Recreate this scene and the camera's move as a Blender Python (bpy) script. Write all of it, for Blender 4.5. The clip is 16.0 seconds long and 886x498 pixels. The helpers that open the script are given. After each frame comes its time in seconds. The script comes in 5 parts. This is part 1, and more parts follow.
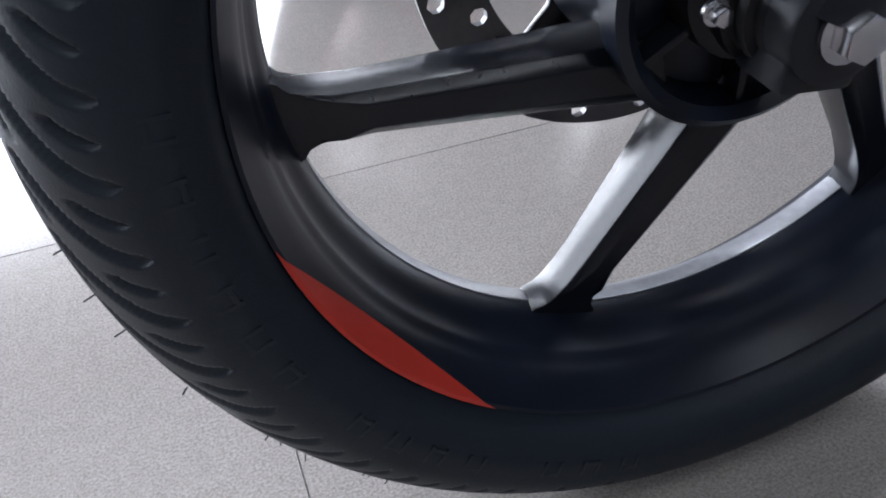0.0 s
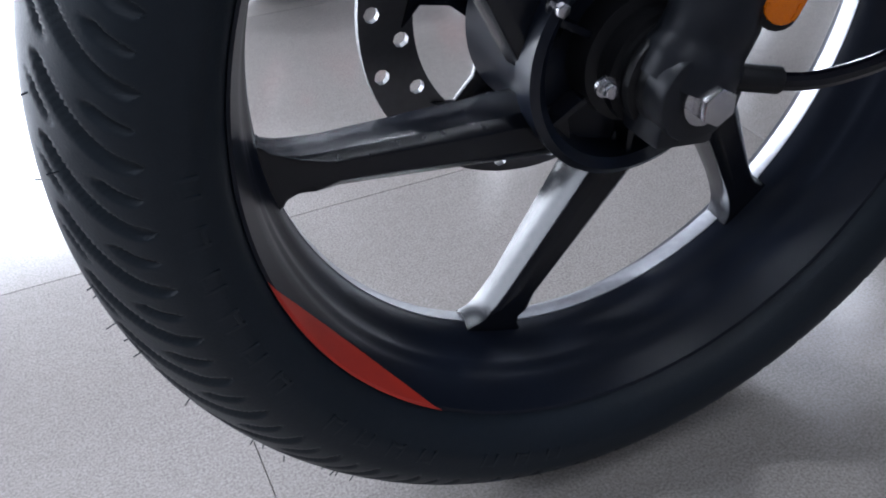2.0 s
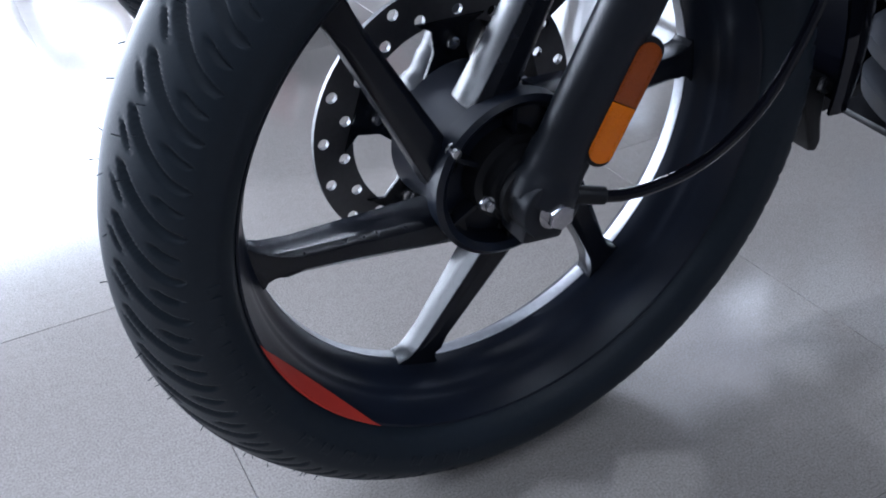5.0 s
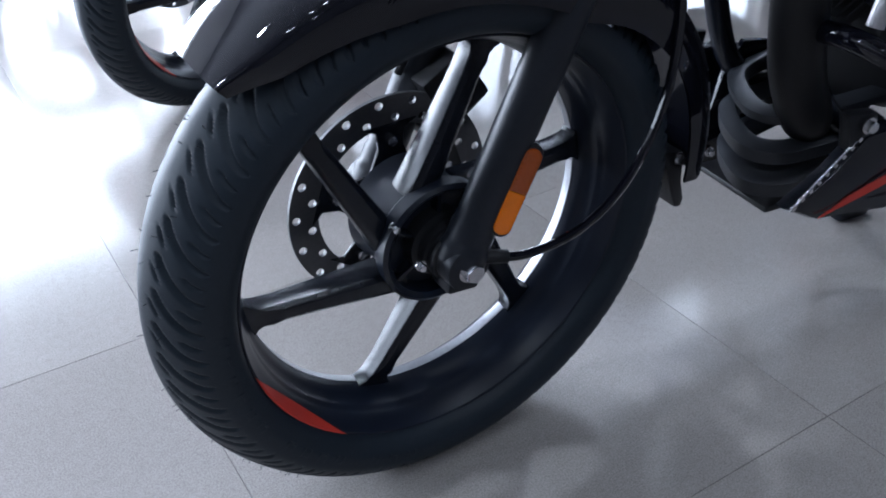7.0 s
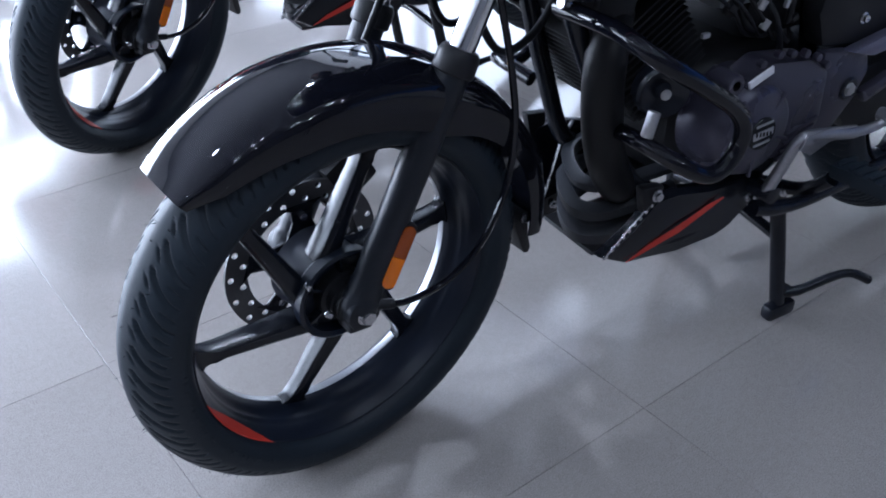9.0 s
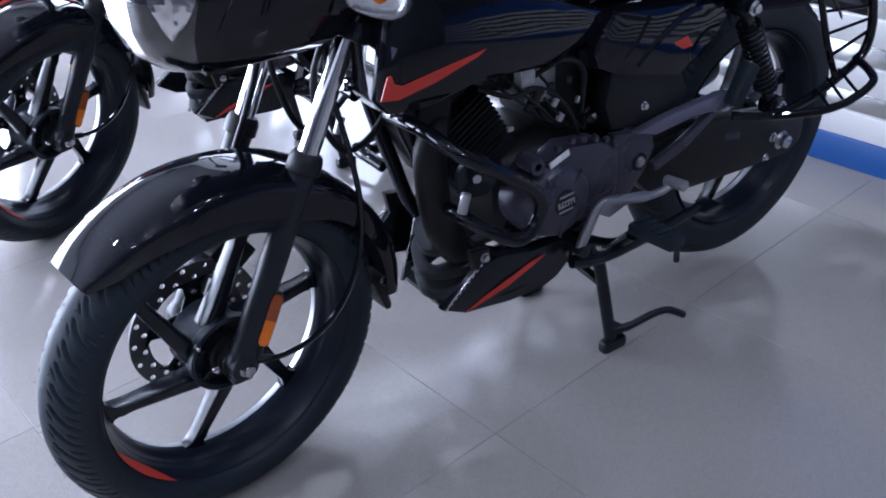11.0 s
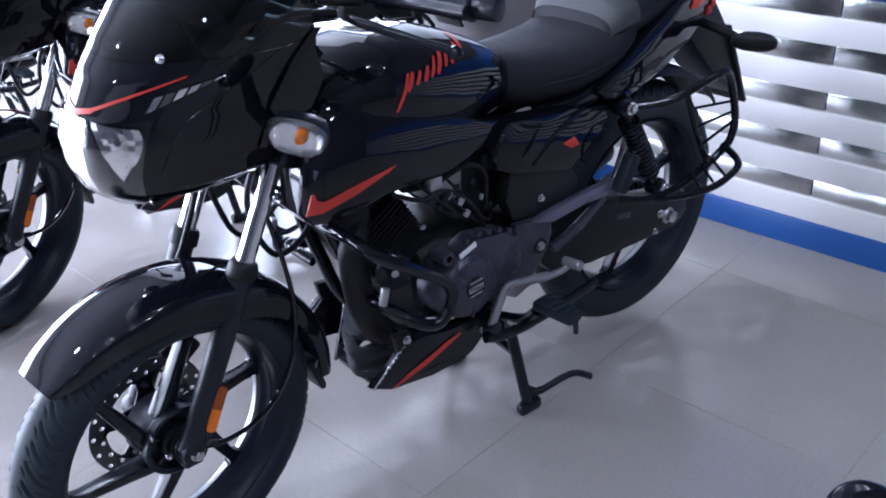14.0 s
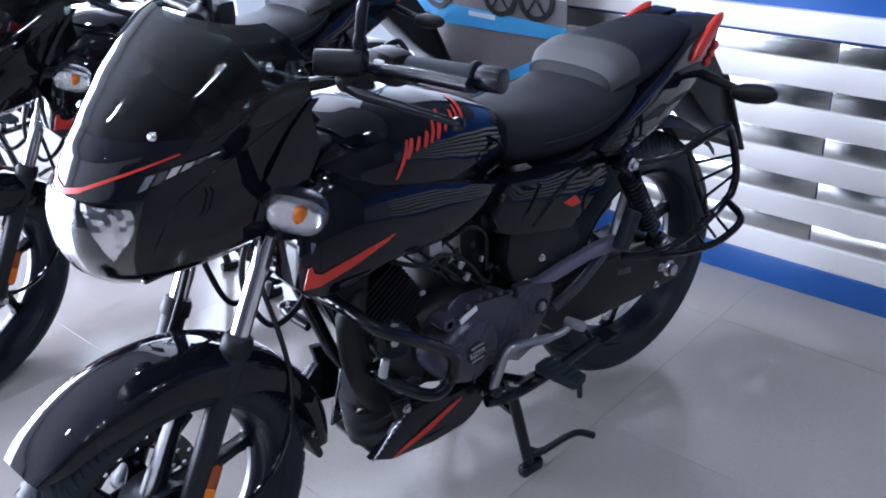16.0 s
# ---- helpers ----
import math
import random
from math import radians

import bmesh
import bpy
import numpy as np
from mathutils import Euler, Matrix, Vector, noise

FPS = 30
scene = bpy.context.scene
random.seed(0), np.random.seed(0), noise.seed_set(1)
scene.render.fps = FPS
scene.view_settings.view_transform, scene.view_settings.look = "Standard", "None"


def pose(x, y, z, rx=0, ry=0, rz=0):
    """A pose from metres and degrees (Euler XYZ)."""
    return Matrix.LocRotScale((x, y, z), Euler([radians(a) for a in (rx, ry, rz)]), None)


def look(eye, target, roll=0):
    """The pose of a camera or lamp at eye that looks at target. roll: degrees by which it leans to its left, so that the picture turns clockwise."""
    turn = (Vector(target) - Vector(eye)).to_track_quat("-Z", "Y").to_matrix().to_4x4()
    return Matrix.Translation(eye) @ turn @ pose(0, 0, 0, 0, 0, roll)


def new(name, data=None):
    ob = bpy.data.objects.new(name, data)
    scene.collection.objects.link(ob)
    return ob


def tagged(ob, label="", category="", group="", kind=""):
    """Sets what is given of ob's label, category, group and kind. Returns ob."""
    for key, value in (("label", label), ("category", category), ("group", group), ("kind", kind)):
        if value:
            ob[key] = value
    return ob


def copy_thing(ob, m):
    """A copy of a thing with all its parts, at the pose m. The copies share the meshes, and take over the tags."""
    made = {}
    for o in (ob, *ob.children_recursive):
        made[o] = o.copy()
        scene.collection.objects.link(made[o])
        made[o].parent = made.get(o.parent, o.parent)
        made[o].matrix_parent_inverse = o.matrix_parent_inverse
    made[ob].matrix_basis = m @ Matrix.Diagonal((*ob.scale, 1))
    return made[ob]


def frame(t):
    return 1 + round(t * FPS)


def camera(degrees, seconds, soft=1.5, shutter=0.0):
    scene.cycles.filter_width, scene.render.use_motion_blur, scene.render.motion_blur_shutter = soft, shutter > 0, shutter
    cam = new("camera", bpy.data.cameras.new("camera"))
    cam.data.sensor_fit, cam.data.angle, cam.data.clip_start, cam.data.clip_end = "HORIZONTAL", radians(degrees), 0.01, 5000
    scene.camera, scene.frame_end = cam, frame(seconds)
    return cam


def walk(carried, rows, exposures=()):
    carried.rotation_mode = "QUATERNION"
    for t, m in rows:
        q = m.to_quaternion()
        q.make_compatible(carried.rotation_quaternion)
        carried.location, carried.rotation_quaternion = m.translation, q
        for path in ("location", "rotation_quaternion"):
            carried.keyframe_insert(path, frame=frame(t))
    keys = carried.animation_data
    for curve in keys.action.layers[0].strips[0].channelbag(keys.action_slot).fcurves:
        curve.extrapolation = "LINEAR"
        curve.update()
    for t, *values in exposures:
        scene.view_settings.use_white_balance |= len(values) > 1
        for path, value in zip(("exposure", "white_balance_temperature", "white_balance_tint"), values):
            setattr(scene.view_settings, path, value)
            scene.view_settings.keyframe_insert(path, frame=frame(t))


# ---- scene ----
cam = camera(52.00, 16.0, 1.9)
PATH = [
    (0.0, look((-0.1689, -0.3588, 0.4053), (-0.0510, 0.4459, -0.1766), -5.80)),
    (0.5, look((-0.1838, -0.3781, 0.4053), (-0.0238, 0.4386, -0.1491), -4.72)),
    (1.0, look((-0.1936, -0.3908, 0.4210), (-0.0055, 0.4165, -0.1383), -4.32)),
    (1.5, look((-0.1989, -0.4053, 0.4375), (0.0092, 0.3947, -0.1252), -3.94)),
    (2.0, look((-0.1986, -0.4267, 0.4511), (0.0168, 0.3793, -0.1002), -3.85)),
    (2.5, look((-0.2093, -0.4435, 0.4734), (0.0314, 0.3532, -0.0809), -3.13)),
    (3.0, look((-0.2184, -0.4620, 0.4966), (0.0418, 0.3272, -0.0596), -2.52)),
    (3.5, look((-0.2267, -0.4819, 0.5183), (0.0478, 0.3020, -0.0385), -2.32)),
    (6.0, look((-0.2356, -0.6219, 0.6606), (0.0598, 0.1572, 0.1077), -2.88)),
    (6.5, look((-0.2571, -0.6593, 0.6991), (0.0620, 0.1112, 0.1473), -2.61)),
    (7.0, look((-0.2701, -0.7154, 0.7478), (0.0556, 0.0547, 0.1993), -2.61)),
    (7.5, look((-0.3011, -0.7660, 0.7876), (0.0496, -0.0000, 0.2488), -2.31)),
    (8.0, look((-0.3228, -0.8240, 0.8279), (0.0449, -0.0578, 0.3008), -2.39)),
    (8.5, look((-0.3363, -0.8543, 0.8969), (0.0509, -0.1135, 0.3480), -1.40)),
    (9.0, look((-0.3402, -0.9014, 0.9631), (0.0765, -0.1840, 0.4048), -0.40)),
    (9.5, look((-0.3414, -0.9736, 0.9954), (0.1013, -0.2567, 0.4568), -0.48)),
    (12.0, look((-0.3643, -1.2428, 1.2035), (0.1429, -0.5413, 0.7029), -1.63)),
    (12.5, look((-0.3858, -1.2749, 1.2350), (0.1360, -0.5772, 0.7441), -1.59)),
    (13.0, look((-0.3996, -1.3055, 1.2601), (0.1330, -0.6083, 0.7802), -1.72)),
    (13.5, look((-0.3985, -1.3079, 1.2693), (0.1432, -0.6125, 0.7971), -1.93)),
    (14.0, look((-0.3945, -1.2983, 1.2764), (0.1570, -0.6056, 0.8117), -2.12)),
    (14.5, look((-0.3883, -1.2876, 1.2890), (0.1684, -0.5959, 0.8290), -2.22)),
    (15.0, look((-0.3819, -1.2739, 1.3031), (0.1785, -0.5811, 0.8492), -2.42)),
    (15.5, look((-0.3743, -1.2577, 1.3127), (0.1897, -0.5635, 0.8654), -2.53)),
    (16.0, look((-0.3639, -1.2261, 1.3234), (0.2072, -0.5348, 0.8808), -2.28)),
]
# seconds, stops, white balance
walk(cam, PATH, [(0.0, 0.67, 6060, 12), (3.5, 0.58, 5680, 12), (7.0, 0.56, 5500, 10), (9.5, 0.60, 5330, 13), (12.5, 0.87, 5320, 19), (16.0, 0.99, 5480, 15)])

# world, window light, ceiling lights
ROOM = Matrix.Rotation(radians(7.5), 4, "Z")


def room(u, v, z=0.0):
    """A place in the room's own axes (u to the end wall, v to the shop window)."""
    return ROOM @ Vector((u, v, z))


world = bpy.data.worlds.new("world")
scene.world = world
world.use_nodes = True
sky = world.node_tree.nodes.new("ShaderNodeTexSky")
sky.sky_type, sky.sun_disc = "NISHITA", False
sky.sun_elevation, sky.sun_rotation = radians(50), radians(20)
world.node_tree.links.new(sky.outputs[0], world.node_tree.nodes["Background"].inputs[0])
world.node_tree.nodes["Background"].inputs[1].default_value = 0.12
sun = new("sun", bpy.data.lights.new("sun", "SUN"))
sun.data.energy, sun.data.angle, sun.data.color = 1.0, radians(10), (1, 0.96, 0.9)
sun.matrix_world = look((0, 12, 14), (0, 0, 0))


def area(name, m, sx, sy, watts, colour=(1, 1, 1)):
    ob = new(name, bpy.data.lights.new(name, "AREA"))
    ob.data.shape, ob.data.size, ob.data.size_y, ob.data.energy, ob.data.color = "RECTANGLE", sx, sy, watts, colour
    ob.matrix_world = m
    return ob


area("window_light", look(room(-1.6, 4.4, 1.1), room(-1.6, 0, 0.6)), 5.2, 1.9, 430, (0.95, 0.97, 1.0))
area("window_light", look(room(-4.7, 2.8, 1.1), room(0, 2.8, 0.6)), 2.4, 1.9, 100, (0.95, 0.97, 1.0))
area("window_light", look(room(2.3, 2.8, 1.1), room(0, 2.0, 0.4)), 3.0, 1.9, 65, (0.95, 0.97, 1.0))
LIGHT_PLACES = [(-1.4, -1.3), (-1.4, 1.5), (0.8, -1.3), (0.8, 1.5), (-3.2, 0.2), (0.8, -3.2)]
for u, v in LIGHT_PLACES:
    area("ceiling_lamp", look(room(u, v, 2.93), room(u, v, 0)), 0.16, 0.06, 4 if -2 < v < -1 else 8 if v < -2 else 18, (0.95, 0.97, 1.0))
SPOT_PLACES = [(-0.95, -0.75), (-0.75, -0.7), (-2.3, -2.1), (-0.1, -2.5), (0.12, -2.45), (1.3, -2.1), (-1.1, -3.3), (0.4, 0.4)]
for u, v in SPOT_PLACES:
    area("ceiling_lamp", look(room(u, v, 2.95), room(u, v, 0)), 0.075, 0.075, 2.2, (0.95, 0.97, 1.0))

# materials


def material(name, colour, rough=0.5, metal=0.0, coat=0.0, vary=0.12, scale=60.0, bump=0.0, bump_scale=400.0, grain=0.06, spec=0.5):
    """A surface with mottling at two scales and a fine relief."""
    m = bpy.data.materials.new(name)
    m.use_nodes = True
    nt = m.node_tree
    n, link = nt.nodes, nt.links.new
    p = n["Principled BSDF"]
    p.inputs["Metallic"].default_value = metal
    p.inputs["Coat Weight"].default_value = coat
    p.inputs["Coat Roughness"].default_value = 0.04
    p.inputs["Specular IOR Level"].default_value = spec
    tc = n.new("ShaderNodeTexCoord")
    big = n.new("ShaderNodeTexNoise")
    big.inputs["Scale"].default_value, big.inputs["Detail"].default_value = scale / 10, 4
    small = n.new("ShaderNodeTexNoise")
    small.inputs["Scale"].default_value, small.inputs["Detail"].default_value = scale * 4, 3
    link(tc.outputs["Object"], big.inputs["Vector"])
    link(tc.outputs["Object"], small.inputs["Vector"])
    mix = n.new("ShaderNodeMix")
    mix.data_type = "RGBA"
    mix.inputs[6].default_value = (*[c * (1 - vary) for c in colour], 1)
    mix.inputs[7].default_value = (*[min(1, c * (1 + vary)) for c in colour], 1)
    link(big.outputs["Fac"], mix.inputs[0])
    mix2 = n.new("ShaderNodeMix")
    mix2.data_type, mix2.blend_type = "RGBA", "OVERLAY"
    mix2.inputs[0].default_value = grain * 3
    link(mix.outputs[2], mix2.inputs[6])
    link(small.outputs["Fac"], mix2.inputs[7])
    link(mix2.outputs[2], p.inputs["Base Color"])
    r = n.new("ShaderNodeMapRange")
    r.inputs["To Min"].default_value, r.inputs["To Max"].default_value = max(0.02, rough * 0.8), min(1, rough * 1.2)
    link(big.outputs["Fac"], r.inputs["Value"])
    link(r.outputs[0], p.inputs["Roughness"])
    if bump:
        tex = n.new("ShaderNodeTexNoise")
        tex.inputs["Scale"].default_value, tex.inputs["Detail"].default_value = bump_scale, 2
        link(tc.outputs["Object"], tex.inputs["Vector"])
        b = n.new("ShaderNodeBump")
        b.inputs["Strength"].default_value, b.inputs["Distance"].default_value = bump, 0.001
        link(tex.outputs["Fac"], b.inputs["Height"])
        link(b.outputs[0], p.inputs["Normal"])
    return m


def glass(name, colour=(1, 1, 1), rough=0.02):
    m = bpy.data.materials.new(name)
    m.use_nodes = True
    p = m.node_tree.nodes["Principled BSDF"]
    p.inputs["Base Color"].default_value = (*colour, 1)
    p.inputs["Roughness"].default_value = rough
    p.inputs["Transmission Weight"].default_value = 1.0
    p.inputs["IOR"].default_value = 1.45
    return m


def glowing(name, colour, strength):
    m = bpy.data.materials.new(name)
    m.use_nodes = True
    p = m.node_tree.nodes["Principled BSDF"]
    p.inputs["Base Color"].default_value = (*colour, 1)
    p.inputs["Emission Color"].default_value = (*colour, 1)
    p.inputs["Emission Strength"].default_value = strength
    return m


RUBBER = material("rubber", (0.0115, 0.0172, 0.0245), 0.5, vary=0.2, bump=0.15, bump_scale=900, spec=0.24)
SATIN = material("satin_black", (0.0066, 0.0080, 0.0125), 0.25, vary=0.1, bump=0.06, bump_scale=1500, spec=0.35)
PLASTIC = material("black_plastic", (0.0115, 0.0118, 0.0135), 0.4, vary=0.15, bump=0.2, bump_scale=1400, spec=0.24)
FORK = material("fork_paint", (0.0125, 0.0145, 0.0195), 0.36, vary=0.1, bump=0.1, bump_scale=1800, spec=0.28)
GLOSS = material("gloss_black", (0.0046, 0.0050, 0.0084), 0.03, coat=0.36, vary=0.1, grain=0.02, spec=0.2)
GREY_PAINT = material("dark_grey_paint", (0.046, 0.044, 0.064), 0.28, metal=0.35, vary=0.1, bump=0.1, bump_scale=1200)
SILVER_PAINT = material("silver_grey_paint", (0.17, 0.165, 0.23), 0.35, metal=0.6, vary=0.1)
CAST = material("cast_aluminium", (0.45, 0.45, 0.46), 0.42, metal=0.9, vary=0.2, bump=0.2, bump_scale=700)
RIM_BLACK = material("rim_black", (0.0072, 0.0100, 0.0180), 0.33, vary=0.1, bump=0.06, bump_scale=1500, spec=0.3)
RIM_SILVER = material("bare_rim_alloy", (0.36, 0.37, 0.39), 0.38, metal=0.85, vary=0.12, bump=0.05)
PEDAL_METAL = material("bare_pedal_metal", (0.34, 0.34, 0.36), 0.4, metal=0.85, vary=0.2, bump=0.2, bump_scale=600)
CHROME = material("chrome", (0.85, 0.86, 0.88), 0.08, metal=1.0, vary=0.04, grain=0.02)
ZINC = material("zinc_bolt", (0.6, 0.6, 0.62), 0.25, metal=1.0, vary=0.1)
STEEL = material("disc_steel", (0.12, 0.12, 0.125), 0.38, metal=0.8, vary=0.15, bump=0.1, bump_scale=1000)
BRASS = material("brass", (0.55, 0.36, 0.12), 0.3, metal=1.0, vary=0.1)
RED = material("red_decal", (0.52, 0.036, 0.02), 0.4, vary=0.05, grain=0.02)
AMBER = material("amber_reflector", (0.72, 0.17, 0.0), 0.15, vary=0.12, scale=300, bump=0.5, bump_scale=700)
BROWN_AMBER = material("dark_amber_reflector", (0.28, 0.055, 0.005), 0.15, vary=0.2, scale=300, bump=0.5, bump_scale=700)
VINYL = material("seat_vinyl", (0.0115, 0.0115, 0.0155), 0.6, vary=0.15, bump=0.35, bump_scale=1100, spec=0.2)
VINYL_GREY = material("grey_vinyl", (0.04, 0.042, 0.044), 0.65, vary=0.1, bump=0.3, bump_scale=1100)
LAMP_GREY = material("dull_reflector", (0.5, 0.51, 0.53), 0.16, metal=0.9, vary=0.2, scale=200, bump=0.8, bump_scale=120)
SMOKED = glass("smoked_plastic", (0.07, 0.095, 0.1), 0.03)
CLEAR = glass("clear_plastic")
LAMP_MIRROR = material("lamp_reflector", (0.78, 0.79, 0.8), 0.07, metal=1.0, vary=0.06, scale=200, bump=1.0, bump_scale=60)
LABEL_WHITE = material("label_white", (0.75, 0.75, 0.78), 0.4, vary=0.05)
LOUVRE = material("grey_black_plastic", (0.024, 0.026, 0.031), 0.42, vary=0.15, bump=0.2, bump_scale=1400, spec=0.35)
EXHAUST = material("matt_black_steel", (0.009, 0.009, 0.010), 0.45, vary=0.25, bump=0.15, spec=0.22)

# shapes


def mesh_ob(name, bm, mat, sharp=35, smooth=True):
    me = bpy.data.meshes.new(name)
    bm.to_mesh(me)
    bm.free()
    if smooth:
        me.polygons.foreach_set("use_smooth", [True] * len(me.polygons))
        me.set_sharp_from_angle(angle=radians(sharp))
    me.materials.append(mat)
    return new(name, me)


def part(name, bm, mat, parent, label="", sharp=35):
    ob = mesh_ob(name, bm, mat, sharp)
    ob.parent = parent
    if label:
        ob["label"] = label
    return ob


def move(bm, m):
    bm.transform(m)
    return bm


def skin(rings, closed_ring=True, caps=True, closed_path=False):
    """A surface through rings of equally many points."""
    bm = bmesh.new()
    vs = [[bm.verts.new(p) for p in ring] for ring in rings]
    n = len(vs[0])
    pairs = list(zip(vs, vs[1:])) + ([(vs[-1], vs[0])] if closed_path else [])
    for a, b in pairs:
        for i in range(n if closed_ring else n - 1):
            j = (i + 1) % n
            bm.faces.new((a[i], a[j], b[j], b[i]))
    if caps and closed_ring and not closed_path:
        bm.faces.new(vs[0][::-1])
        bm.faces.new(vs[-1])
    bmesh.ops.recalc_face_normals(bm, faces=bm.faces)
    return bm


def curve_points(pts, per=6):
    """A smooth line through the points."""
    pts = [Vector(p) for p in pts]
    if len(pts) < 3:
        return pts
    out = []
    for i in range(len(pts) - 1):
        p0, p1, p2, p3 = pts[max(i - 1, 0)], pts[i], pts[i + 1], pts[min(i + 2, len(pts) - 1)]
        for k in range(per):
            t = k / per
            out.append(0.5 * ((2 * p1) + (p2 - p0) * t + (2 * p0 - 5 * p1 + 4 * p2 - p3) * t * t + (3 * p1 - p0 - 3 * p2 + p3) * t ** 3))
    out.append(pts[-1])
    return out


def tube(pts, radius, seg=12, smooth=True, per=6):
    pts = curve_points(pts, per) if smooth else [Vector(p) for p in pts]
    rings, normal = [], None
    for i, p in enumerate(pts):
        d = (pts[min(i + 1, len(pts) - 1)] - pts[max(i - 1, 0)]).normalized()
        if normal is None:
            normal = d.orthogonal().normalized()
        normal = (normal - d * normal.dot(d)).normalized()
        side = d.cross(normal)
        r = radius[min(i * len(radius) // len(pts), len(radius) - 1)] if isinstance(radius, (list, tuple)) else radius
        rings.append([p + r * (normal * math.cos(a) + side * math.sin(a)) for a in (2 * math.pi * k / seg for k in range(seg))])
    return skin(rings)


def lathe(profile, seg=64, closed=False):
    """Turned about the y axis; profile of (radius, y)."""
    rings = []
    for k in range(seg):
        a = 2 * math.pi * k / seg
        rings.append([(r * math.cos(a), y, r * math.sin(a)) for r, y in profile])
    return skin(rings, closed_ring=closed, caps=False, closed_path=True)


def rounded(bm, width, seg=2):
    if width:
        edges = [e for e in bm.edges if len(e.link_faces) == 2 and e.calc_face_angle(0) > 0.5]
        bmesh.ops.bevel(bm, geom=edges, offset=width, segments=seg, profile=0.6, affect="EDGES", clamp_overlap=True)
    return bm


def prism(poly, y0, y1, bevel=0.003, dome=0.0):
    """A plate: a polygon in x and z between two y."""
    bm = bmesh.new()
    a = [bm.verts.new((x, y0, z)) for x, z in poly]
    b = [bm.verts.new((x, y1, z)) for x, z in poly]
    bm.faces.new(a)
    bm.faces.new(b[::-1])
    for i in range(len(poly)):
        j = (i + 1) % len(poly)
        bm.faces.new((a[i], b[i], b[j], a[j]))
    bmesh.ops.recalc_face_normals(bm, faces=bm.faces)
    return rounded(bm, bevel)


def box(c, s, bevel=0.002, turn=None):
    bm = bmesh.new()
    bmesh.ops.create_cube(bm, size=1, matrix=Matrix.Diagonal((*s, 1)))
    rounded(bm, bevel)
    return move(bm, Matrix.Translation(c) @ (turn or Matrix()))


def rod(a, b, r, seg=20, bevel=0.0, r2=None):
    a, b = Vector(a), Vector(b)
    bm = bmesh.new()
    bmesh.ops.create_cone(bm, cap_ends=True, segments=seg, radius1=r, radius2=r if r2 is None else r2, depth=(b - a).length)
    rounded(bm, bevel)
    return move(bm, Matrix.Translation((a + b) / 2) @ (b - a).to_track_quat("Z", "Y").to_matrix().to_4x4())


def bolt(c, r=0.008, axis=(0, -1, 0), h=0.006):
    """A hexagon head on a flanged washer."""
    c, axis = Vector(c), Vector(axis).normalized()
    bm = rod(c, c + axis * 0.002, r * 1.35, 18)
    join(bm, rod(c + axis * 0.002, c + axis * (0.002 + h), r, 6, 0.0008))
    return bm


def join(bm, other):
    me = bpy.data.meshes.new("joined")
    other.to_mesh(me)
    other.free()
    bm.from_mesh(me)
    bpy.data.meshes.remove(me)
    return bm


def superring(c, half_w, half_h, n=28, power=2.6, x=0.0, low=None):
    """A rounded section across the bike at x; low: another exponent for the lower half."""
    out = []
    for k in range(n):
        a = 2 * math.pi * k / n
        q = power if math.sin(a) >= 0 or low is None else low
        ca, sa = math.cos(a), math.sin(a)
        out.append((x, c[0] + half_w * math.copysign(abs(ca) ** (2 / q), ca), c[1] + half_h * math.copysign(abs(sa) ** (2 / q), sa)))
    return out

# floor and walls come later in the file; the motorcycle stands with its front axle over the origin

RAKE = Vector((math.sin(radians(26)), 0, math.cos(radians(26))))
HUB = Vector((0, 0, 0.296))
WHEEL_Y = -0.024


def steered(degrees):
    """The poses of the upper fork, the lower fork and the front wheel with the bar turned."""
    upper = Matrix.Translation(HUB) @ Matrix.Rotation(radians(degrees), 4, RAKE) @ Matrix.Translation(-HUB)
    lower = Matrix.Translation((0.0063, 0.0093, 0.2788)) @ Matrix.Rotation(radians(degrees - 1.5), 4, RAKE) @ Matrix.Translation(-HUB)
    return upper, lower, lower @ Matrix.Translation((0, WHEEL_Y, 0.296))


REAR_WHEEL = Matrix.Translation((1.207, 0, 0.333))


